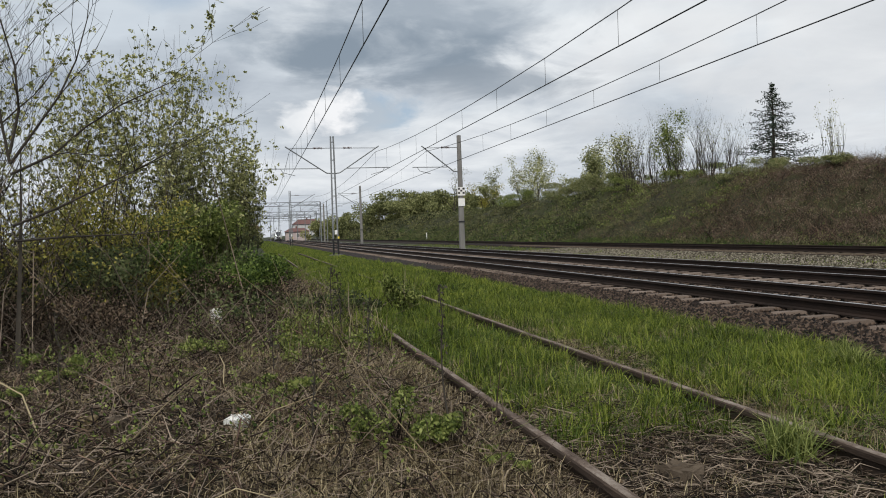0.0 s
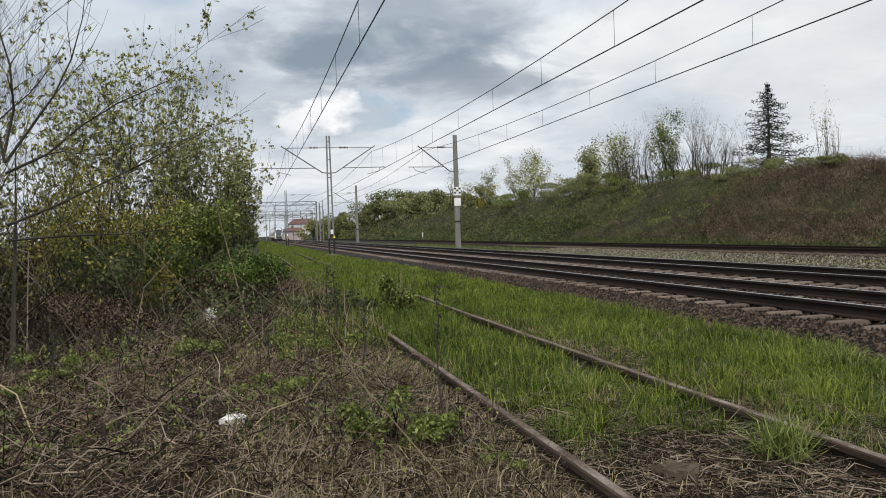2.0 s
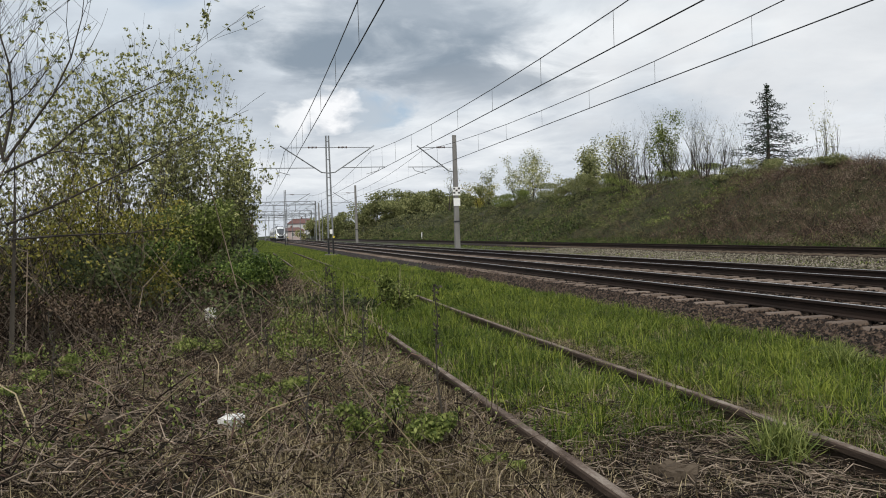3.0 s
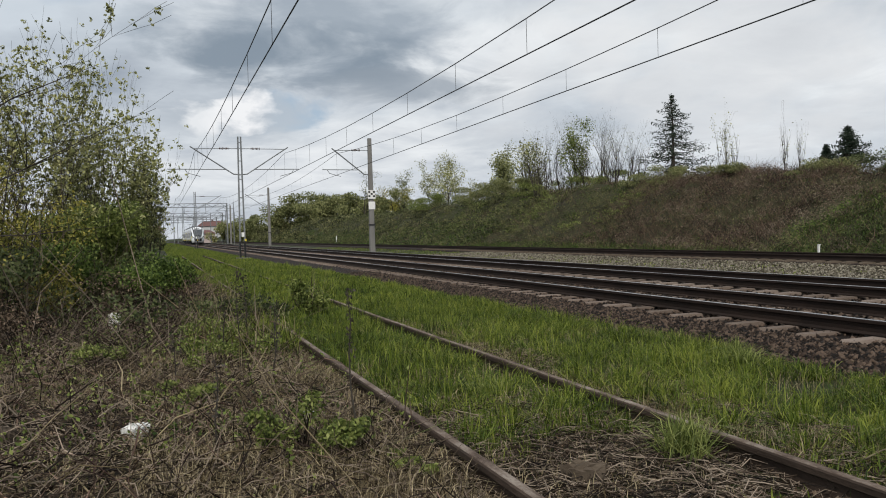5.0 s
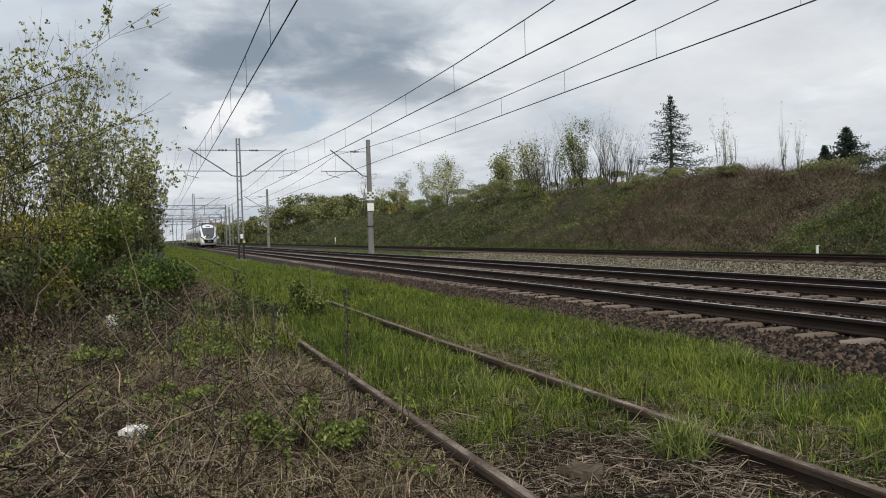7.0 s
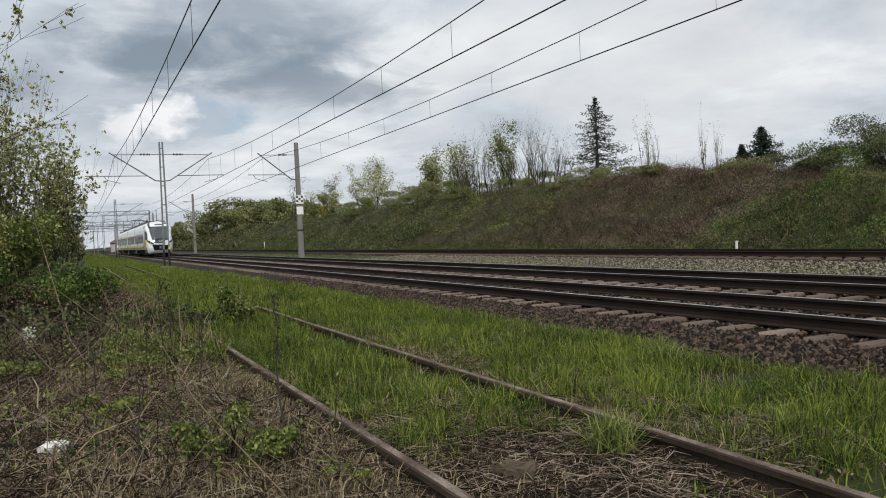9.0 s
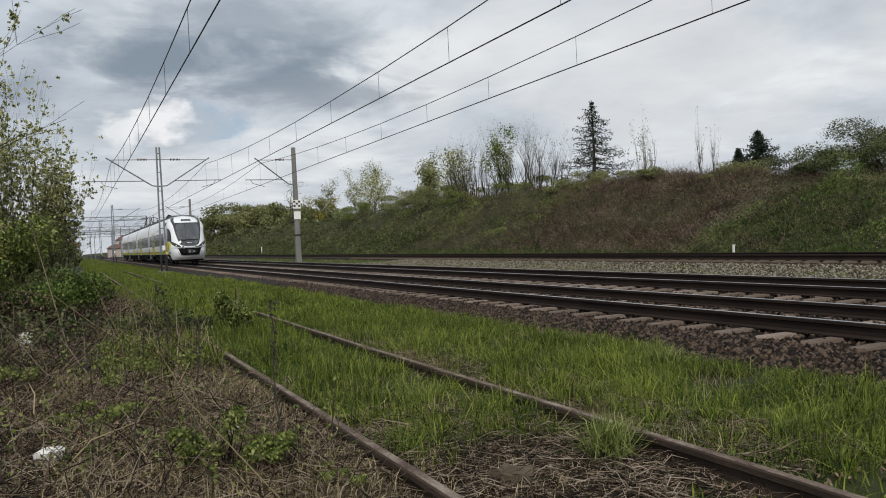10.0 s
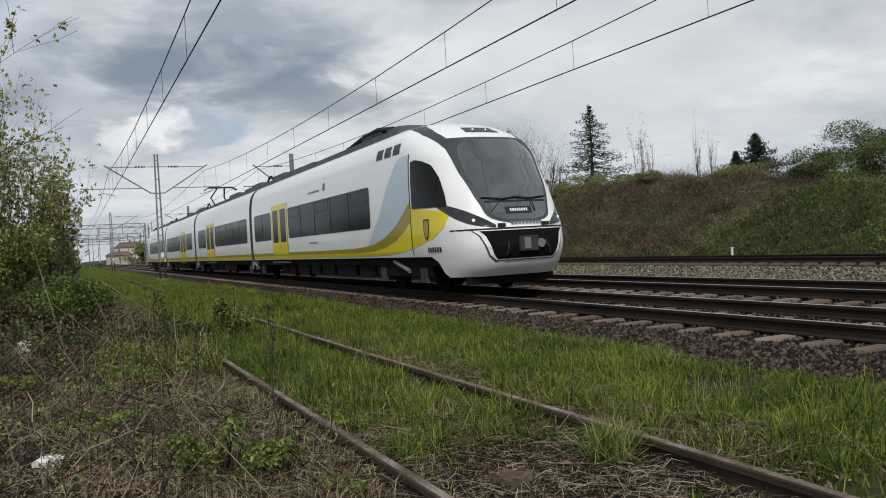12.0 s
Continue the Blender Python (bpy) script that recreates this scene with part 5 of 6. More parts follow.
def make_left_thicket():
    # tall young trees behind the shrubs, upright stems with sparse young leaves
    spots = [(-3.9, 18.5, 4.6), (-3.5, 17.6, 4.8), (-3.0, 17.2, 4.9), (-2.7, 19.0, 5.1), (-2.35, 18.0, 5.0), (-2.0, 17.6, 4.9), (-1.75, 18.8, 5.2), (-1.45, 18.2, 5.1), (-1.25, 19.4, 4.8), (-0.98, 19.2, 4.9), (-0.75, 20.0, 4.8), (-0.5, 20.3, 4.4), (-0.42, 20.8, 4.0), (-0.24, 20.5, 3.8), (-4.6, 16.0, 4.6), (-5.4, 15.0, 4.8)]
    for i, (x, y, h) in enumerate(spots):
        tree("young_tree", x, y, h * 0.88, 20 + i, "leaf_young", 2600, 0.036, "slender young tree with sparse yellow-green spring leaves", "tree", stems=4, radius=0.024, depth=2, rise=0.6, fork=5, angle=0.52, low=0.15 if x < -0.8 else 0.42, group="young trees", fuzz=0.13, whorl=6)
    # near saplings whose branches hang into view
    for i, (x, y, h, lean) in enumerate([(-3.3, 8.2, 4.4, (0.24, 0.05)), (-2.9, 9.4, 4.2, (0.14, 0)), (-4.3, 9.0, 5.0, (0.20, 0.1)), (-3.6, 10.6, 4.7, (0.10, 0)), (-3.0, 11.4, 4.4, (0.05, 0)), (-3.9, 12.4, 4.8, (0.05, 0)), (-2.3, 12.2, 3.9, (0.02, 0)), (-4.9, 10.4, 5.0, (0.12, 0)), (-4.0, 7.6, 4.4, (0.22, 0.1)), (-3.4, 9.6, 4.4, (0.12, 0)), (-4.6, 12.6, 5.0, (0.05, 0))]):
        tree("sapling", x, y, h * 0.92, 60 + i, "leaf_young" if i % 3 else "leaf_yellow", 1300, 0.023, "bare-branched sapling with opening leaf buds", "tree", stems=3, radius=0.026, depth=2, rise=0.25, fork=7, angle=0.6, low=0.25, lean=lean, group="saplings", fuzz=0.02, whorl=7)
    # a branching dark tree whose long limbs reach over the shrubs
    t = Tree(91)
    t.limb(Vector((0, 0, -0.1)), Vector((0.03, 0, 1)), 2.4, 0.034, 0, 0.1, 0, 0.06, 7)
    for way, start, ln in (((0.86, 0.1, 0.42), 2.0, 2.1), ((0.62, 0.2, 0.72), 2.1, 2.0), ((0.22, 0.1, 0.95), 2.2, 2.2), ((0.72, -0.1, 0.28), 1.5, 2.2), ((-0.2, 0.1, 0.9), 2.1, 2.0), ((0.95, 0.1, 0.10), 1.35, 1.9)):
        t.limb(Vector((0.03, 0, start)), Vector(way).normalized(), ln, 0.015, 2, 0.07, 4, 0.13, 6, 0.5)
    top = thing("dark_tree", -2.32, 8.5, float(ground_z(-2.32, 8.5)))
    tagged(top, "dark leaning young tree with long bare limbs and leaf buds", "tree")
    part("trunk", t.geo, M["bark"], top)
    ends = [e for e in t.ends if e[0].z > 1.2]
    pick = rng.integers(0, len(ends), 230)
    P = np.repeat(np.array([tuple(ends[i][0]) for i in pick]) + rng.normal(0, 0.015, (230, 3)), 6, axis=0)
    leaves("crown", P + rng.normal(0, 0.018, P.shape), 0.022, M["leaf_young"], top)
    bush("flowering_shrub", -2.05, 12.6, 1.2, 1.0, 2.0, "leaf_yellow", 4200, 0.026, "shrub with yellow-green spring blossom", 5, 90, group="shrubs")
    bush("flowering_shrub", -3.5, 12.0, 1.6, 1.2, 2.3, "leaf_yellow", 3200, 0.026, "shrub with yellow-green spring blossom", 6, 90, group="shrubs")
    bush("flowering_shrub", -2.6, 14.2, 1.8, 1.0, 2.9, "leaf_yellow", 3000, 0.028, "tall shrub with thin yellow blossom", 16, 90, group="shrubs")
    bush("green_shrub", -1.2, 15.2, 1.5, 1.2, 2.15, "leaf_fresh", 20000, 0.028, "dense fresh-green shrub beside the young trees", 7, 40, group="shrubs", clumps=12)
    bush("green_shrub", -0.7, 15.0, 0.85, 1.0, 1.75, "leaf_fresh", 13000, 0.028, "dense fresh-green shrub beside the young trees", 17, 40, group="shrubs", clumps=12)
    bush("dark_shrub", -1.5, 13.8, 1.7, 1.2, 1.5, "leaf_green", 14000, 0.026, "dark green undergrowth shrub", 8, 60, group="shrubs", clumps=12)
    bush("dark_shrub", -0.85, 14.2, 1.2, 1.0, 1.25, "leaf_bramble", 12000, 0.026, "dark green bramble undergrowth", 18, 120, group="shrubs", clumps=12)
    bush("dark_shrub", -3.3, 13.2, 1.8, 1.2, 1.4, "leaf_bramble", 4500, 0.034, "dark green bramble undergrowth", 28, 120, group="shrubs", clumps=12)
    bush("dark_shrub", -2.6, 11.6, 2.2, 1.0, 1.3, "leaf_bramble", 6500, 0.030, "dark green bramble undergrowth below the shrubs", 38, 200, group="shrubs", clumps=16, root=0.7, bend=0.2)
    bush("dark_shrub", -4.2, 10.8, 2.2, 1.2, 1.5, "leaf_green", 6500, 0.030, "dark green undergrowth below the shrubs", 39, 200, group="shrubs", clumps=16, root=0.7, bend=0.2)
    bush("dark_shrub", -3.3, 10.2, 2.2, 1.0, 2.2, "leaf_yellow", 2200, 0.022, "thin yellow-green shrub before the saplings", 48, 160, group="shrubs", clumps=16, root=0.7, bend=0.3)
    bush("bramble", -0.05, 17.0, 1.0, 2.4, 0.62, "dead_leaf", 6500, 0.021, "brown leafless bramble thicket", 9, 220, group="brambles", clumps=14, root=0.8, bend=0.25)
    bush("bramble", -0.3, 13.6, 1.3, 1.6, 0.6, "dead_leaf", 5000, 0.018, "brown leafless bramble thicket", 10, 200, group="brambles", clumps=14, root=0.8, bend=0.25)
    bush("bramble", 0.55, 13.8, 0.9, 1.8, 0.50, "leaf_bramble", 2600, 0.030, "low bramble with few green leaves", 11, 150, group="brambles", clumps=14, root=0.8, bend=0.25)
    bush("bramble", -3.4, 9.4, 2.2, 1.6, 1.0, "dead_leaf", 5400, 0.018, "brown leafless bramble thicket", 12, 260, group="brambles", clumps=14, root=0.8, bend=0.25)
    bush("bramble", -2.2, 10.8, 1.6, 1.4, 0.8, "dead_leaf", 5000, 0.018, "brown leafless bramble thicket", 13, 220, group="brambles", clumps=14, root=0.8, bend=0.25)
    bush("bramble", 0.15, 24.0, 0.8, 5.0, 0.5, "dead_leaf", 4000, 0.045, "brown bramble strip along the grass", 14, 160, group="brambles", clumps=14, root=0.8, bend=0.25)


def make_weeds():
    for i, (x, y, h, s) in enumerate([(0.80, 4.9, 0.42, 0.30), (1.02, 4.75, 0.26, 0.24), (0.60, 5.15, 0.26, 0.22), (0.45, 8.4, 0.42, 0.55), (0.75, 9.6, 0.5, 0.6), (1.25, 4.3, 0.12, 0.18), (-1.9, 6.4, 0.26, 0.4), (0.2, 6.9, 0.22, 0.4), (-0.5, 9.0, 0.3, 0.5), (-1.7, 8.0, 0.35, 0.45)]):
        bush("weed", x, y, s, s, h, "leaf_fresh", 1000, 0.016, "low fresh-green leafy weed among dead twigs", 30 + i, 30, "weed", 7, "weeds")
    bush("elder_seedling", 2.40, 13.6, 0.55, 0.6, 0.85, "leaf_fresh", 1700, 0.030, "young leafy green bush growing in the siding", 40, 50, "shrub", 9)
    bush("elder_seedling", 1.7, 12.8, 0.9, 0.6, 0.55, "leaf_bramble", 1100, 0.028, "thin bramble growing over the rail", 41, 24, "shrub", 8)
    # dead upright stalks
    for i, (x, y, h) in enumerate([(1.12, 4.9, 1.02), (0.80, 9.0, 1.05), (0.92, 9.4, 0.95), (0.62, 8.6, 0.8), (0.30, 5.0, 0.62), (1.0, 7.6, 0.75), (-1.55, 6.8, 0.75), (1.2, 8.9, 0.7), (0.1, 7.4, 0.5)]):
        t = thing("dead_stalk", x, y, float(ground_z(x, y)))
        tagged(t, "thin dark dead weed stalk standing upright", "weed", group="dead stalks")
        r = random.Random(i)
        pts = [(0, 0, -0.02)] + [(r.gauss(0, 0.012), r.gauss(0, 0.012), h * k / 5) for k in range(1, 6)]
        part("stem", Geo().tube(pts, [0.007, 0.007, 0.006, 0.005, 0.004, 0.003], 5), M["bark"], t)
        n = 90 if i < 3 else 30
        zz = rng.uniform(0.55 if i == 0 else 0.4, 1.0, n) * h
        P = np.column_stack([rng.normal(0, 0.012 if i == 0 else 0.03, n), rng.normal(0, 0.012 if i == 0 else 0.03, n), zz])
        tagged(leaves("seed_head", P, 0.013 if i == 0 else 0.018, M["bark"], t), kind="stuff")
    n = 420
    A = gz(scatter(n, -4.5, 1.5, 4.2, 14))
    h = rng.uniform(0.15, 0.55, n)[:, None]
    B = A + np.column_stack([rng.normal(0, 0.22, n), rng.normal(0, 0.22, n), np.ones(n)]) * h
    stuff(twigs("upright_stems", A, B, 0.004, M["twig"], 0.07), "thin upright dead weed stems", "weeds")
    k = rng.integers(0, n, 5200)
    u = rng.uniform(0.3, 1.0, 5200)[:, None]
    stuff(leaves("stem_leaves", A[k] * (1 - u) + B[k] * u + rng.normal(0, 0.02, (5200, 3)), 0.016, M["leaf_fresh"]), "small young leaves on thin weed stems", "weeds")
    # long pale bent stems
    for i, (a, b, c) in enumerate([((0.95, 3.9, 0.05), (0.62, 5.0, 0.45), (0.45, 6.0, 0.85)), ((0.2, 9.5, 0.6), (-0.2, 10.5, 0.9), (-0.7, 11.0, 1.0)), ((-0.9, 4.6, 0.1), (-0.6, 5.2, 0.35), (-0.35, 5.6, 0.5)), ((0.55, 11.0, 0.2), (0.35, 11.3, 0.7), (0.2, 11.6, 1.1)), ((0.75, 11.0, 0.1), (0.7, 11.2, 0.6), (0.5, 11.4, 1.15)), ((-1.0, 6.3, 0.1), (-1.2, 6.9, 0.4), (-1.5, 7.6, 0.55))]):
        t = thing("dry_stem")
        tagged(t, "long pale bent dry stem", "weed", group="dry stems")
        part("stem", Geo().tube([a, b, c], [0.004, 0.0035, 0.002], 5), M["straw"], t)


def make_bank():
    def cover(name, n, x0, x1, y0, y1, size, mat, label, high=0.5, hole=-2.0, k=0.0, s=0.45, spare=False):
        P = scatter(n, x0, x1, y0, y1)
        if spare:
            inside = (P[:, 1] > 28 + 2 * wave(P[:, 0], P[:, 1], 0.5)) & (P[:, 1] < 44 + 3 * wave(P[:, 0], P[:, 1], 0.6, 2)) & (P[:, 0] < 32)
            P = P[~inside | (rng.uniform(0, 1, len(P)) < 0.52)]
        P = P[wave(P[:, 0], P[:, 1], s, k) + 0.35 * wave(P[:, 0], P[:, 1], s * 3.3, k) > hole]
        lump = np.clip(0.55 + 0.7 * wave(P[:, 0], P[:, 1], 1.3, k + 2), 0.05, 1.3)
        Q = gz(P)
        Q[:, 2] += rng.uniform(0, 1, len(Q)) ** 0.6 * high * lump
        stuff(leaves(name, Q, size, M[mat]), label, "undergrowth")

    def mounds(name, n, x0, x1, y0, y1, per, size, leaf_size, mat, label, hole=-2.0, k=0.0, inside=None, long=0.55, flat=0.6):
        """Low rounded clumps of growth, leaves thickest on the outside."""
        C = scatter(n, x0, x1, y0, y1)
        C = C[wave(C[:, 0], C[:, 1], 0.42, k) + 0.4 * wave(C[:, 0], C[:, 1], 1.5, k) > hole]
        if inside is not None:
            C = C[inside(C)]
        big = np.repeat(size * rng.uniform(0.5, 1.6, len(C)), per)[:, None]
        d = rng.normal(size=(len(C) * per, 3))
        d[:, 2] = np.abs(d[:, 2])
        d /= np.linalg.norm(d, axis=1)[:, None]
        Q = np.repeat(gz(C), per, axis=0) + d * big * np.array([1, 1, flat]) * rng.uniform(0.6, 1.12, (len(d), 1))
        Q[:, 2] -= 0.08 * size
        stuff(leaves(name, Q, leaf_size, M[mat], long=long), label, "undergrowth")

    brown = lambda C: (C[:, 1] + (C[:, 0] - 27) * 0.5 > 27 + 2 * wave(C[:, 0], C[:, 1], 0.5)) & (C[:, 1] < 40 + 4 * wave(C[:, 0], C[:, 1], 0.6, 2)) & (C[:, 0] > 24.1)
    green = lambda C: ~brown(C) | (rng.uniform(0, 1, len(C)) < 0.3)
    mounds("bank_tussocks", 1500, 23.6, 33.5, 10, 62, 90, 0.55, 0.050, "bank_blade", "dull green tussocks on the bank", -0.6, 4.0, green, long=0.3)
    mounds("bank_tussocks", 900, 23.6, 33.5, 60, 130, 70, 0.8, 0.085, "bank_blade", "dull green tussocks on the bank", -0.8, 4.0, long=0.3)
    mounds("bank_tussocks", 500, 23.8, 34, 130, 260, 60, 1.2, 0.16, "bank_blade", "dull green tussocks on the distant bank", -0.9, 4.0)
    mounds("bank_tussocks", 420, 23.6, 33.0, 10, 80, 90, 0.6, 0.050, "dark_grass", "green tussocks on the bank", 0.1, 1.5, green, long=0.3)
    mounds("bank_tussocks", 260, 25.5, 31.5, 42, 82, 100, 0.6, 0.050, "leaf_fresh", "fresh green tussocks near the crest", 0.3, 2.5)
    mounds("bank_dry_growth", 900, 24.0, 33.0, 25, 48, 110, 0.5, 0.045, "bank_dry", "brown dead undergrowth on the bank", -0.5, 1.0, brown, long=0.25)
    mounds("bank_dry_growth", 500, 23.6, 33.5, 12, 100, 90, 0.5, 0.055, "bank_dry", "brown dead undergrowth on the bank", 0.0, 3.0, long=0.25)
    cover("bank_herbs", 26000, 23.6, 33.5, 12, 60, 0.036, "leaf_bramble", "dull green leaves of undergrowth on the bank", 0.7, -0.1, 4.0, spare=True)
    cover("bank_herbs", 22000, 23.6, 34.5, 60, 190, 0.08, "leaf_bramble", "dull green undergrowth on the bank", 1.0, -0.3, 4.0)
    cover("bank_bushes", 22000, 26, 33, 44, 76, 0.045, "leaf_fresh", "fresh green low bushes near the crest", 0.9, 0.32, 2.5)
    cover("bank_bushes", 26000, 24.5, 33, 10, 27, 0.040, "leaf_green", "green low bushes on the bank", 0.9, 0.1, 2.5)
    n = 10000
    P = gz(np.concatenate([scatter(5000, 23.6, 33, 14, 60), scatter(5000, 23.8, 32, 28, 45)]))
    a = rng.uniform(0, 6.28, n)
    L = rng.uniform(0.4, 1.3, n)
    B = P + np.column_stack([np.cos(a) * L * 0.6, np.sin(a) * L * 0.6, rng.uniform(0.2, 0.9, n) * L])
    stuff(twigs("bank_canes", P, B, 0.006, M["cane"], 0.15), "pale and brown dead canes on the bank", "twigs")
    for i, (x, y, s, h, mat) in enumerate([(34.0, 48, 2.6, 1.6, "far_leaf"), (31.5, 44.5, 1.8, 0.9, "far_leaf"), (33.5, 40, 1.6, 0.7, "far_leaf"), (33.0, 55, 2.6, 1.5, "leaf_fresh"), (32, 60, 3.0, 1.8, "leaf_fresh"), (31, 66, 3.5, 1.6, "far_leaf"), (32, 75, 4, 2.0, "far_leaf"), (36.0, 26.0, 3.6, 2.8, "leaf_bramble"), (36, 23.0, 4.0, 3.0, "leaf_green"), (33.5, 28.5, 2.4, 1.2, "leaf_bramble"), (31.5, 90, 4, 2.2, "leaf_fresh"), (31, 38, 1.8, 0.6, "far_leaf"), (32, 33, 2.2, 0.8, "far_leaf")]):
        bush("bank_shrub", x, y, s, s, h, mat, 26000 if s > 3.4 else 9000, 0.042, "rounded green shrub on top of the bank", 70 + i, 160, "shrub", 14, "bank shrubs", low=0.02)


def spruce(x, y, top_z, wide, seed):
    z = float(ground_z(x, y)) - 0.1
    h = top_z - z
    r = random.Random(seed)
    t = thing("spruce_tree", x, y, z)
    tagged(t, "dark green spruce standing on the bank", "tree", group="spruces")
    trunk = Geo().tube([(0, 0, -0.1), (0.02, 0, h * 0.5), (0, 0, h)], [0.16, 0.09, 0.01], 8)
    P = []
    k = 0.16
    while k < 0.985:
        ln = wide * (1 - k) ** 1.0 * r.uniform(0.7, 1.1)
        n = 5 if k < 0.8 else 4
        a0 = r.uniform(0, 6.28)
        for i in range(n):
            a = a0 + i * 6.283 / n + r.uniform(-0.3, 0.3)
            l2 = ln * r.uniform(0.45, 1.2)
            d = np.array([math.cos(a), math.sin(a), 0])
            tip = d * l2 + np.array([0, 0, h * k + l2 * r.uniform(-0.15, 0.25)])
            base = np.array([0, 0, h * k + l2 * 0.12])
            mid = (base + tip) / 2 - np.array([0, 0, 0.10 * l2])
            trunk.tube([base, mid, tip], [0.03, 0.02, 0.006], 4)
            m = int(24 + 100 * l2 / wide)
            u = rng.uniform(0.12, 1, m)[:, None]
            Q = base * (1 - u) ** 2 + 2 * mid * u * (1 - u) + tip * u * u
            Q = Q + rng.normal(0, 0.07 * (1 + l2 * 0.3), (m, 3)) * np.array([1, 1, 0.9]) - np.array([0, 0, 0.10])
            P.append(Q)
        k += 0.046 * r.uniform(0.85, 1.2)
    part("trunk", trunk, M["bark"], t)
    leaves("needles", np.concatenate(P), 0.085, M["needle"], t, long=0.35)


def make_bank_trees():
    spruce(36.0, 50.0, 11.1, 5.4, 1)
    spruce(40.0, 37.9, 7.3, 3.0, 2)
    spruce(40.0, 39.6, 6.3, 1.6, 3)
    tree("birch_tree", 32.4, 57.5, 5.6, 101, "leaf_fresh", 4200, 0.07, "birch with fresh light green leaves on the bank", "tree", stems=3, radius=0.06, depth=2, rise=0.35, fork=6, angle=0.66, low=0.25, group="bank trees", fuzz=0.16)
    for i, (x, y, h) in enumerate([(31.0, 62.5, 5.4), (31.2, 60.5, 4.8), (31.8, 59.5, 4.9), (32.6, 55.0, 5.0), (32.8, 53.2, 4.8), (33.0, 51.6, 4.6), (33.2, 50.6, 3.6), (31.0, 65.0, 4.0), (31.1, 61.5, 5.2), (32.2, 58.4, 5.2), (32.3, 56.2, 5.4), (32.9, 54.0, 5.2), (32.4, 52.4, 4.4), (31.6, 63.5, 4.4)]):
        tree("bare_tree", x, y, h, 120 + i, "far_leaf", 110, 0.05, "slim bare tree on the bank in early spring", "tree", stems=3, radius=0.055, depth=2, rise=0.5, fork=7, angle=0.55, group="bare trees", fuzz=0.1)
    for i, (x, y, h, n) in enumerate([(34.0, 42.0, 4.3, 260), (34.3, 36.9, 4.0, 50), (35.0, 36.6, 3.0, 30), (34.0, 41.2, 3.5, 160)]):
        tree("bare_sapling", x, y, h, 140 + i, "leaf_young", n, 0.05, "thin bare sapling with few leaves on the bank", "tree", stems=4, radius=0.035, depth=1, rise=0.8, fork=6, angle=0.35, group="bare saplings", fuzz=0.08)
    far = [(40, 161, 11.0, "far_leaf", 500, 2.4), (45, 154, 7.5, "leaf_yellow", 3500, 2.4), (46.5, 134, 9.5, "leaf_young", 3600, 2.2), (47, 122, 8.5, "leaf_young", 2000, 2), (48, 108, 8.5, "leaf_young", 1500, 2), (44, 100, 7.0, "leaf_young", 1300, 2), (43, 142, 7.5, "far_leaf", 2600, 2.4), (38, 85, 5.5, "far_leaf", 1500, 2), (43, 118, 7.0, "leaf_young", 1600, 2), (40, 90, 6.5, "far_leaf", 900, 2), (37, 78, 5.5, "leaf_young", 700, 2), (36, 72, 5.0, "far_leaf", 900, 2)]
    for i, (x, y, h, mat, n, w) in enumerate(far):
        tree("distant_tree", x, y, h, 160 + i, mat, n, 0.12, "distant round tree in thin spring leaf behind the bank", "tree", stems=2, radius=0.16, depth=3, rise=0.28, fork=4, angle=0.62, low=0.2, group="distant trees", fuzz=0.35)
    for i, (x, y, s, h, mat) in enumerate([(29, 190, 8, 6.5, "far_leaf"), (34, 186, 9, 7.5, "far_leaf"), (38, 180, 8, 7.0, "far_leaf"), (42, 172, 7, 6.5, "far_leaf"), (24.5, 236, 6, 8.0, "far_leaf"), (21, 262, 5, 6.5, "leaf_young"), (46, 165, 7, 5.5, "far_leaf")]):
        bush("distant_wood", x, y, s, s, h, mat, 9000, 0.24, "soft green distant trees beyond the bank", 180 + i, 40, "tree", 30, "distant woods", low=0.0)
    for i, (x, y, s, h) in enumerate([(-2.2, 120, 3.5, 3.2), (-3.6, 90, 4, 4.5), (-5, 150, 6, 6), (-4, 215, 7, 5), (-1.5, 60, 2.2, 3.0), (-3, 45, 3, 3.6)]):
        bush("hedge_bush", x, y, s, s * 1.6, h, "leaf_bramble", 3200, 0.13, "brownish green bush beside the line", 200 + i, 160, "shrub", 12, "hedge bushes")


# ---- far buildings ----
def make_house(x, y, w, d, h, roof_h, label, wall, roof):
    t = thing("station_house", x, y, 0)
    tagged(t, label, "house", group="station houses")
    part("wall", Geo().box(-w / 2, 0, -0.2, w / 2, d, h), wall, t)
    g = Geo()
    e = 0.5
    g.add([(-w / 2 - e, -e, h), (w / 2 + e, -e, h), (w / 2 + e, d + e, h), (-w / 2 - e, d + e, h), (-w / 2 + w * 0.2, d / 2, h + roof_h), (w / 2 - w * 0.2, d / 2, h + roof_h)], [(0, 1, 5, 4), (1, 2, 5), (2, 3, 4, 5), (3, 0, 4), (3, 2, 1, 0)])
    part("roof", g, roof, t)
    n = max(3, int(w / 2.2))
    for i in range(n):
        cx = -w / 2 + w * (i + 0.5) / n
        win = part("window", Geo().box(cx - 0.45, -0.05, 1.2, cx + 0.45, 0.02, 2.7), M["white_sign"], t)
        part("pane", Geo().box(cx - 0.36, -0.07, 1.3, cx + 0.36, -0.051, 2.6), M["dark_glass"], win)
    part("chimney", Geo().box(-0.5, d / 2 - 0.3, h + roof_h - 0.7, 0.2, d / 2 + 0.3, h + roof_h + 0.7), roof, t)


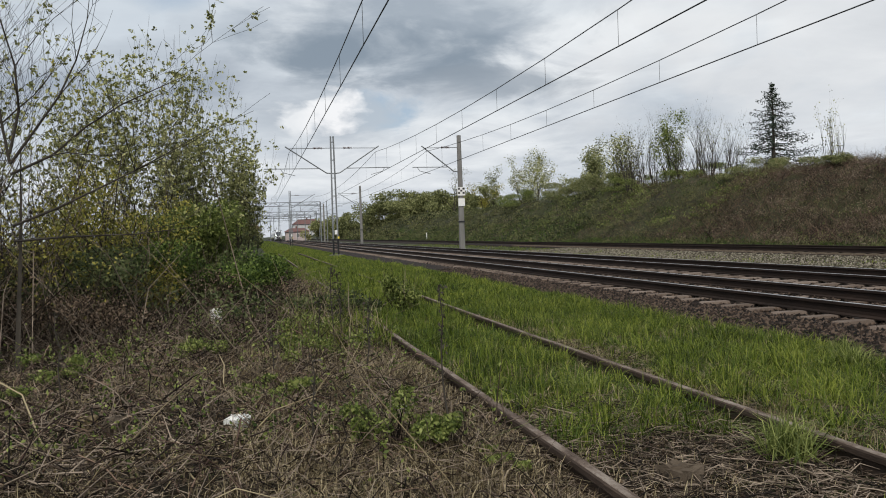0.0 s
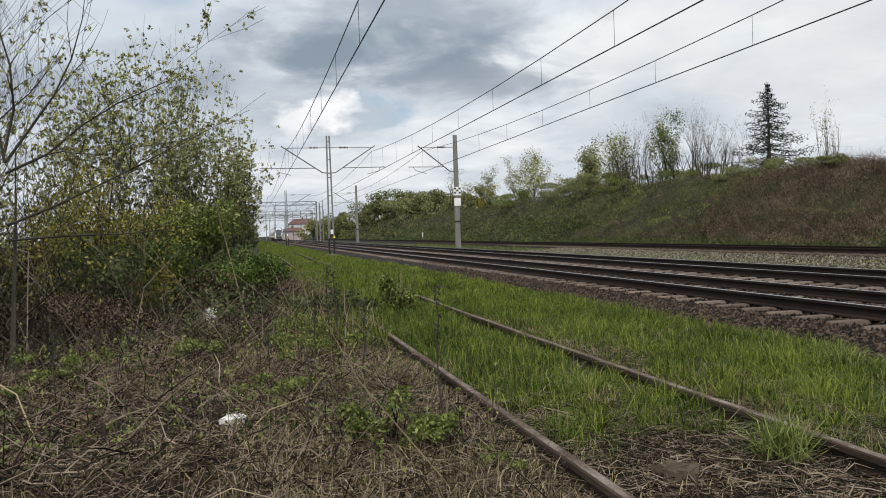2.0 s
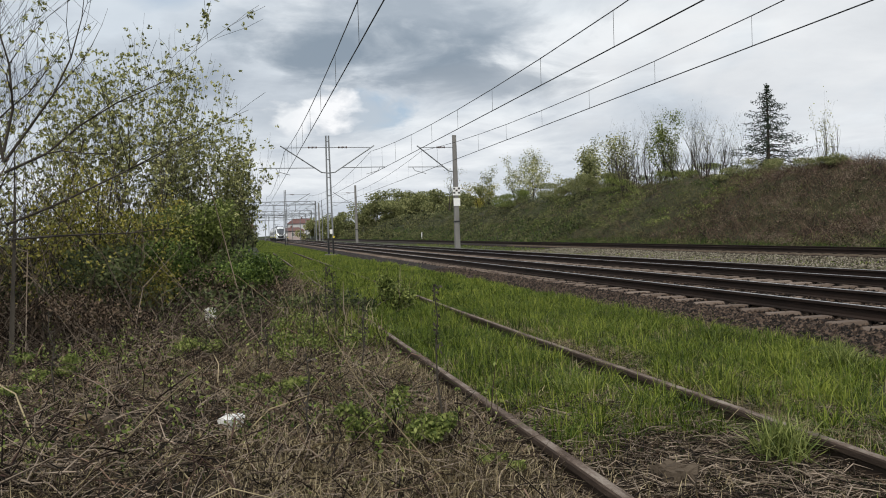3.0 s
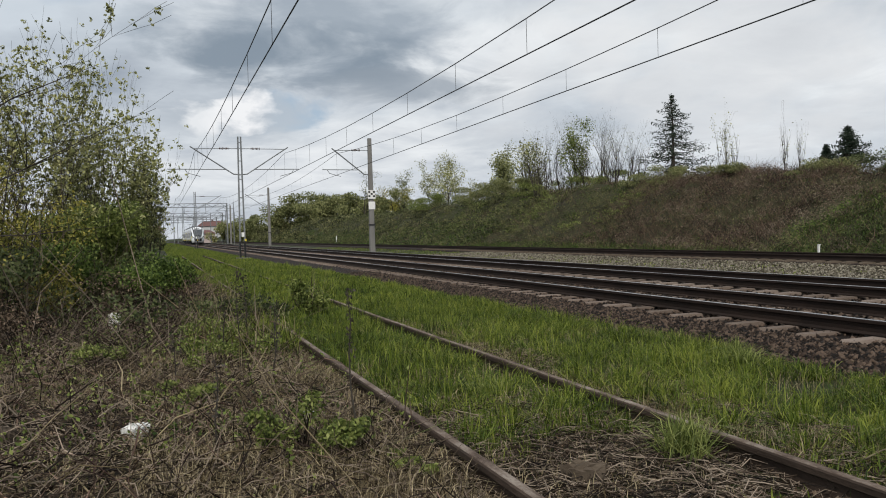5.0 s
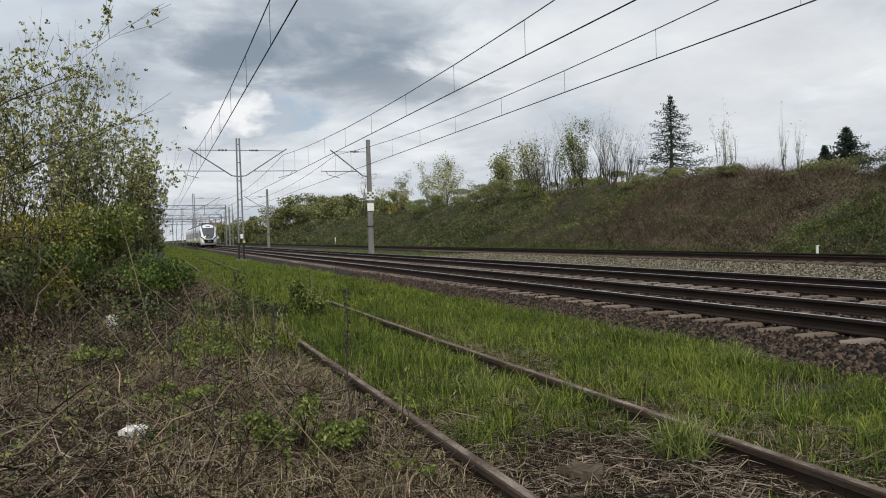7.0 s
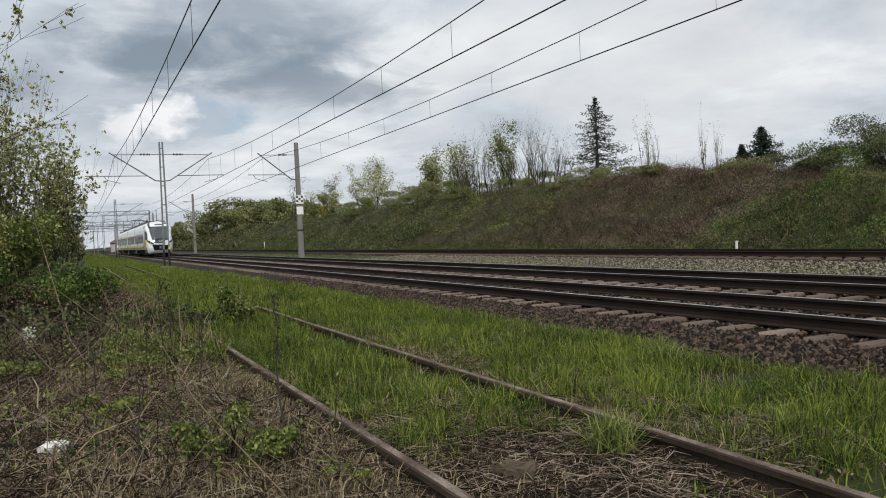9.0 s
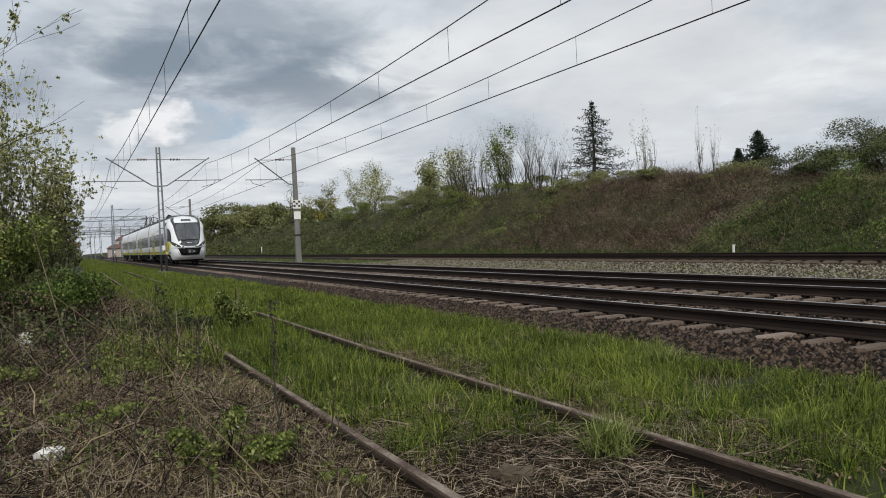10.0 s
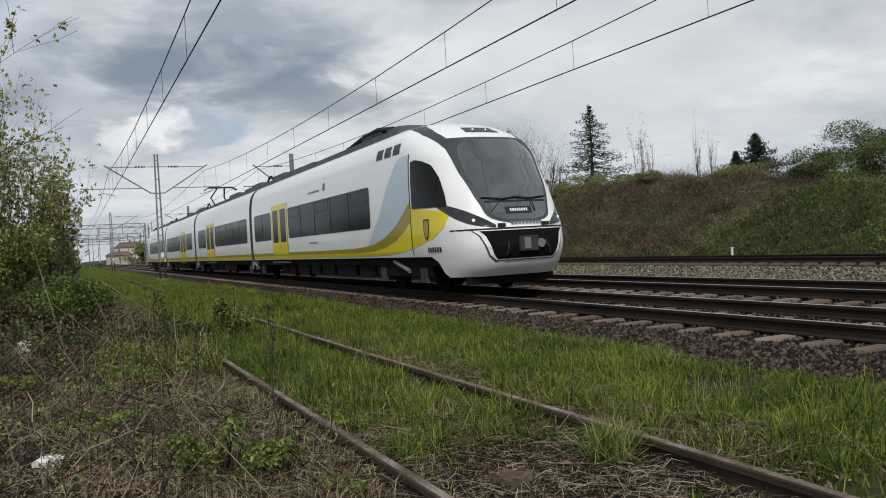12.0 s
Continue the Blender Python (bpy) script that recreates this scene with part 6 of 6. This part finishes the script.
def make_far():
    wall = material("pink_render", two((0.34, 0.27, 0.26), (0.46, 0.39, 0.37)), scale=1, fine=12, rough=0.9)
    roof = material("red_roof", two((0.11, 0.06, 0.056), (0.17, 0.095, 0.088)), scale=1, fine=12, rough=0.85)
    grey = material("grey_render", two((0.38, 0.38, 0.38), (0.5, 0.5, 0.5)), scale=1, fine=12, rough=0.9)
    make_house(15.0, 300, 8.6, 8, 3.3, 1.35, "low pink station house with a red roof", wall, roof)
    make_house(-3.5, 380, 12, 9, 5.5, 2.4, "pale grey railway building", grey, roof)
    make_house(25.0, 400, 14, 9, 7.5, 2.5, "pale grey railway building", grey, roof)
    for i, (x, y, h) in enumerate([(23.0, 23.2, 0.50), (24.0, 113, 1.0)]):
        p = thing("marker_post", x, y, float(ground_z(x, y)))
        tagged(p, "short white marker post at the foot of the bank", "post", group="marker posts")
        part("post", Geo().box(-0.03 * (1 + i), -0.04, -0.1, 0.03 * (1 + i), 0.04, h, 0.008), M["white_sign"], p)
        part("cap", Geo().box(-0.04 * (1 + i), -0.05, h - 0.001, 0.07 * (1 + i), 0.05, h + 0.03, 0.015), M["white_sign"], p)


# ---- litter ----
def crumple(name, x, y, size, mat, label, category, seed, squash=0.45, lift=0.05, cells=9):
    """A crumpled sheet or lump: a rounded sheet folded at random."""
    r = np.random.default_rng(seed)
    g = Geo()
    rows = []
    bumps = r.normal(0, 1, (cells, cells))
    for i in range(cells):
        row = []
        for j in range(cells):
            u, v = i / (cells - 1) * 2 - 1, j / (cells - 1) * 2 - 1
            row.append((u * size * (1 + 0.18 * bumps[i, j]), v * size * 0.7 * (1 + 0.18 * bumps[j, i]), lift + (1 - 0.5 * (u * u + v * v)) * size * squash + bumps[i, j] * size * 0.10))
        rows.append(row)
    g.grid(rows)
    rim = [rows[0][j] for j in range(cells)] + [rows[i][-1] for i in range(1, cells)] + [rows[-1][j] for j in range(cells - 2, -1, -1)] + [rows[i][0] for i in range(cells - 2, 0, -1)]
    n = len(rim)
    g.add(rim + [(a * 0.8, b * 0.8, -0.03) for a, b, c in rim], [(k, (k + 1) % n, n + (k + 1) % n, n + k) for k in range(n)] + [tuple(range(n, 2 * n))])
    t = part(name, g, M[mat])
    t.matrix_basis = pose(x, y, float(ground_z(x, y)) + 0.02, 0, 0, seed * 40)
    return tagged(t, label, category)


def make_small():
    crumple("paper_scrap", -0.18, 5.78, 0.080, "white_sign", "crumpled white paper lying on dead twigs", "litter", 1, 0.35, 0.06)
    crumple("paper_scrap", 1.0, 5.8, 0.042, "white_sign", "small crumpled white wrapper on the ground", "litter", 2, 0.5, 0.06)
    crumple("paper_scrap", -0.62, 12.2, 0.06, "white_sign", "white plastic scrap among weeds", "litter", 3, 0.5, 0.25)
    crumple("stone_lump", 2.16, 3.84, 0.10, "old_wood", "brown rusty stone lying between the siding rails", "stone", 4, 0.55, 0.05)
    crumple("wood_chunk", -1.15, 5.75, 0.055, "straw", "splintered pale wood chunk", "wood", 5, 0.5, 0.10)
    crumple("wood_chunk", -0.95, 5.55, 0.07, "old_wood", "splintered grey-brown wood chunk", "wood", 6, 0.7, 0.10)
    pl = part("old_plank", Geo().box(-0.32, -0.05, 0.0, 0.32, 0.05, 0.035, 0.012), M["old_wood"])
    pl.matrix_basis = pose(-1.25, 4.55, float(ground_z(-1.25, 4.55)) + 0.03, 3, 2, 8)
    tagged(pl, "weathered grey plank half buried in twigs", "plank")


make_far()
make_bank()
make_bank_trees()
make_left_thicket()
make_weeds()
make_grass()
make_litter()
make_ballast_stones()
make_small()


# ---- motion ----
def motions():
    rows = [(0.0, 309.0), (1.5, 270.0), (3.0, 231.8), (4.25, 202.0), (5.5, 174.5), (7.0, 141.3), (8.0, 117.2), (9.0, 91.6), (9.5, 78.6), (10.0, 65.1), (10.5, 51.8), (11.0, 38.8), (11.5, 26.2), (12.0, 13.75)]
    walk(train, [(t, pose(XM, y, RAIL_M)) for t, y in rows])


motions()
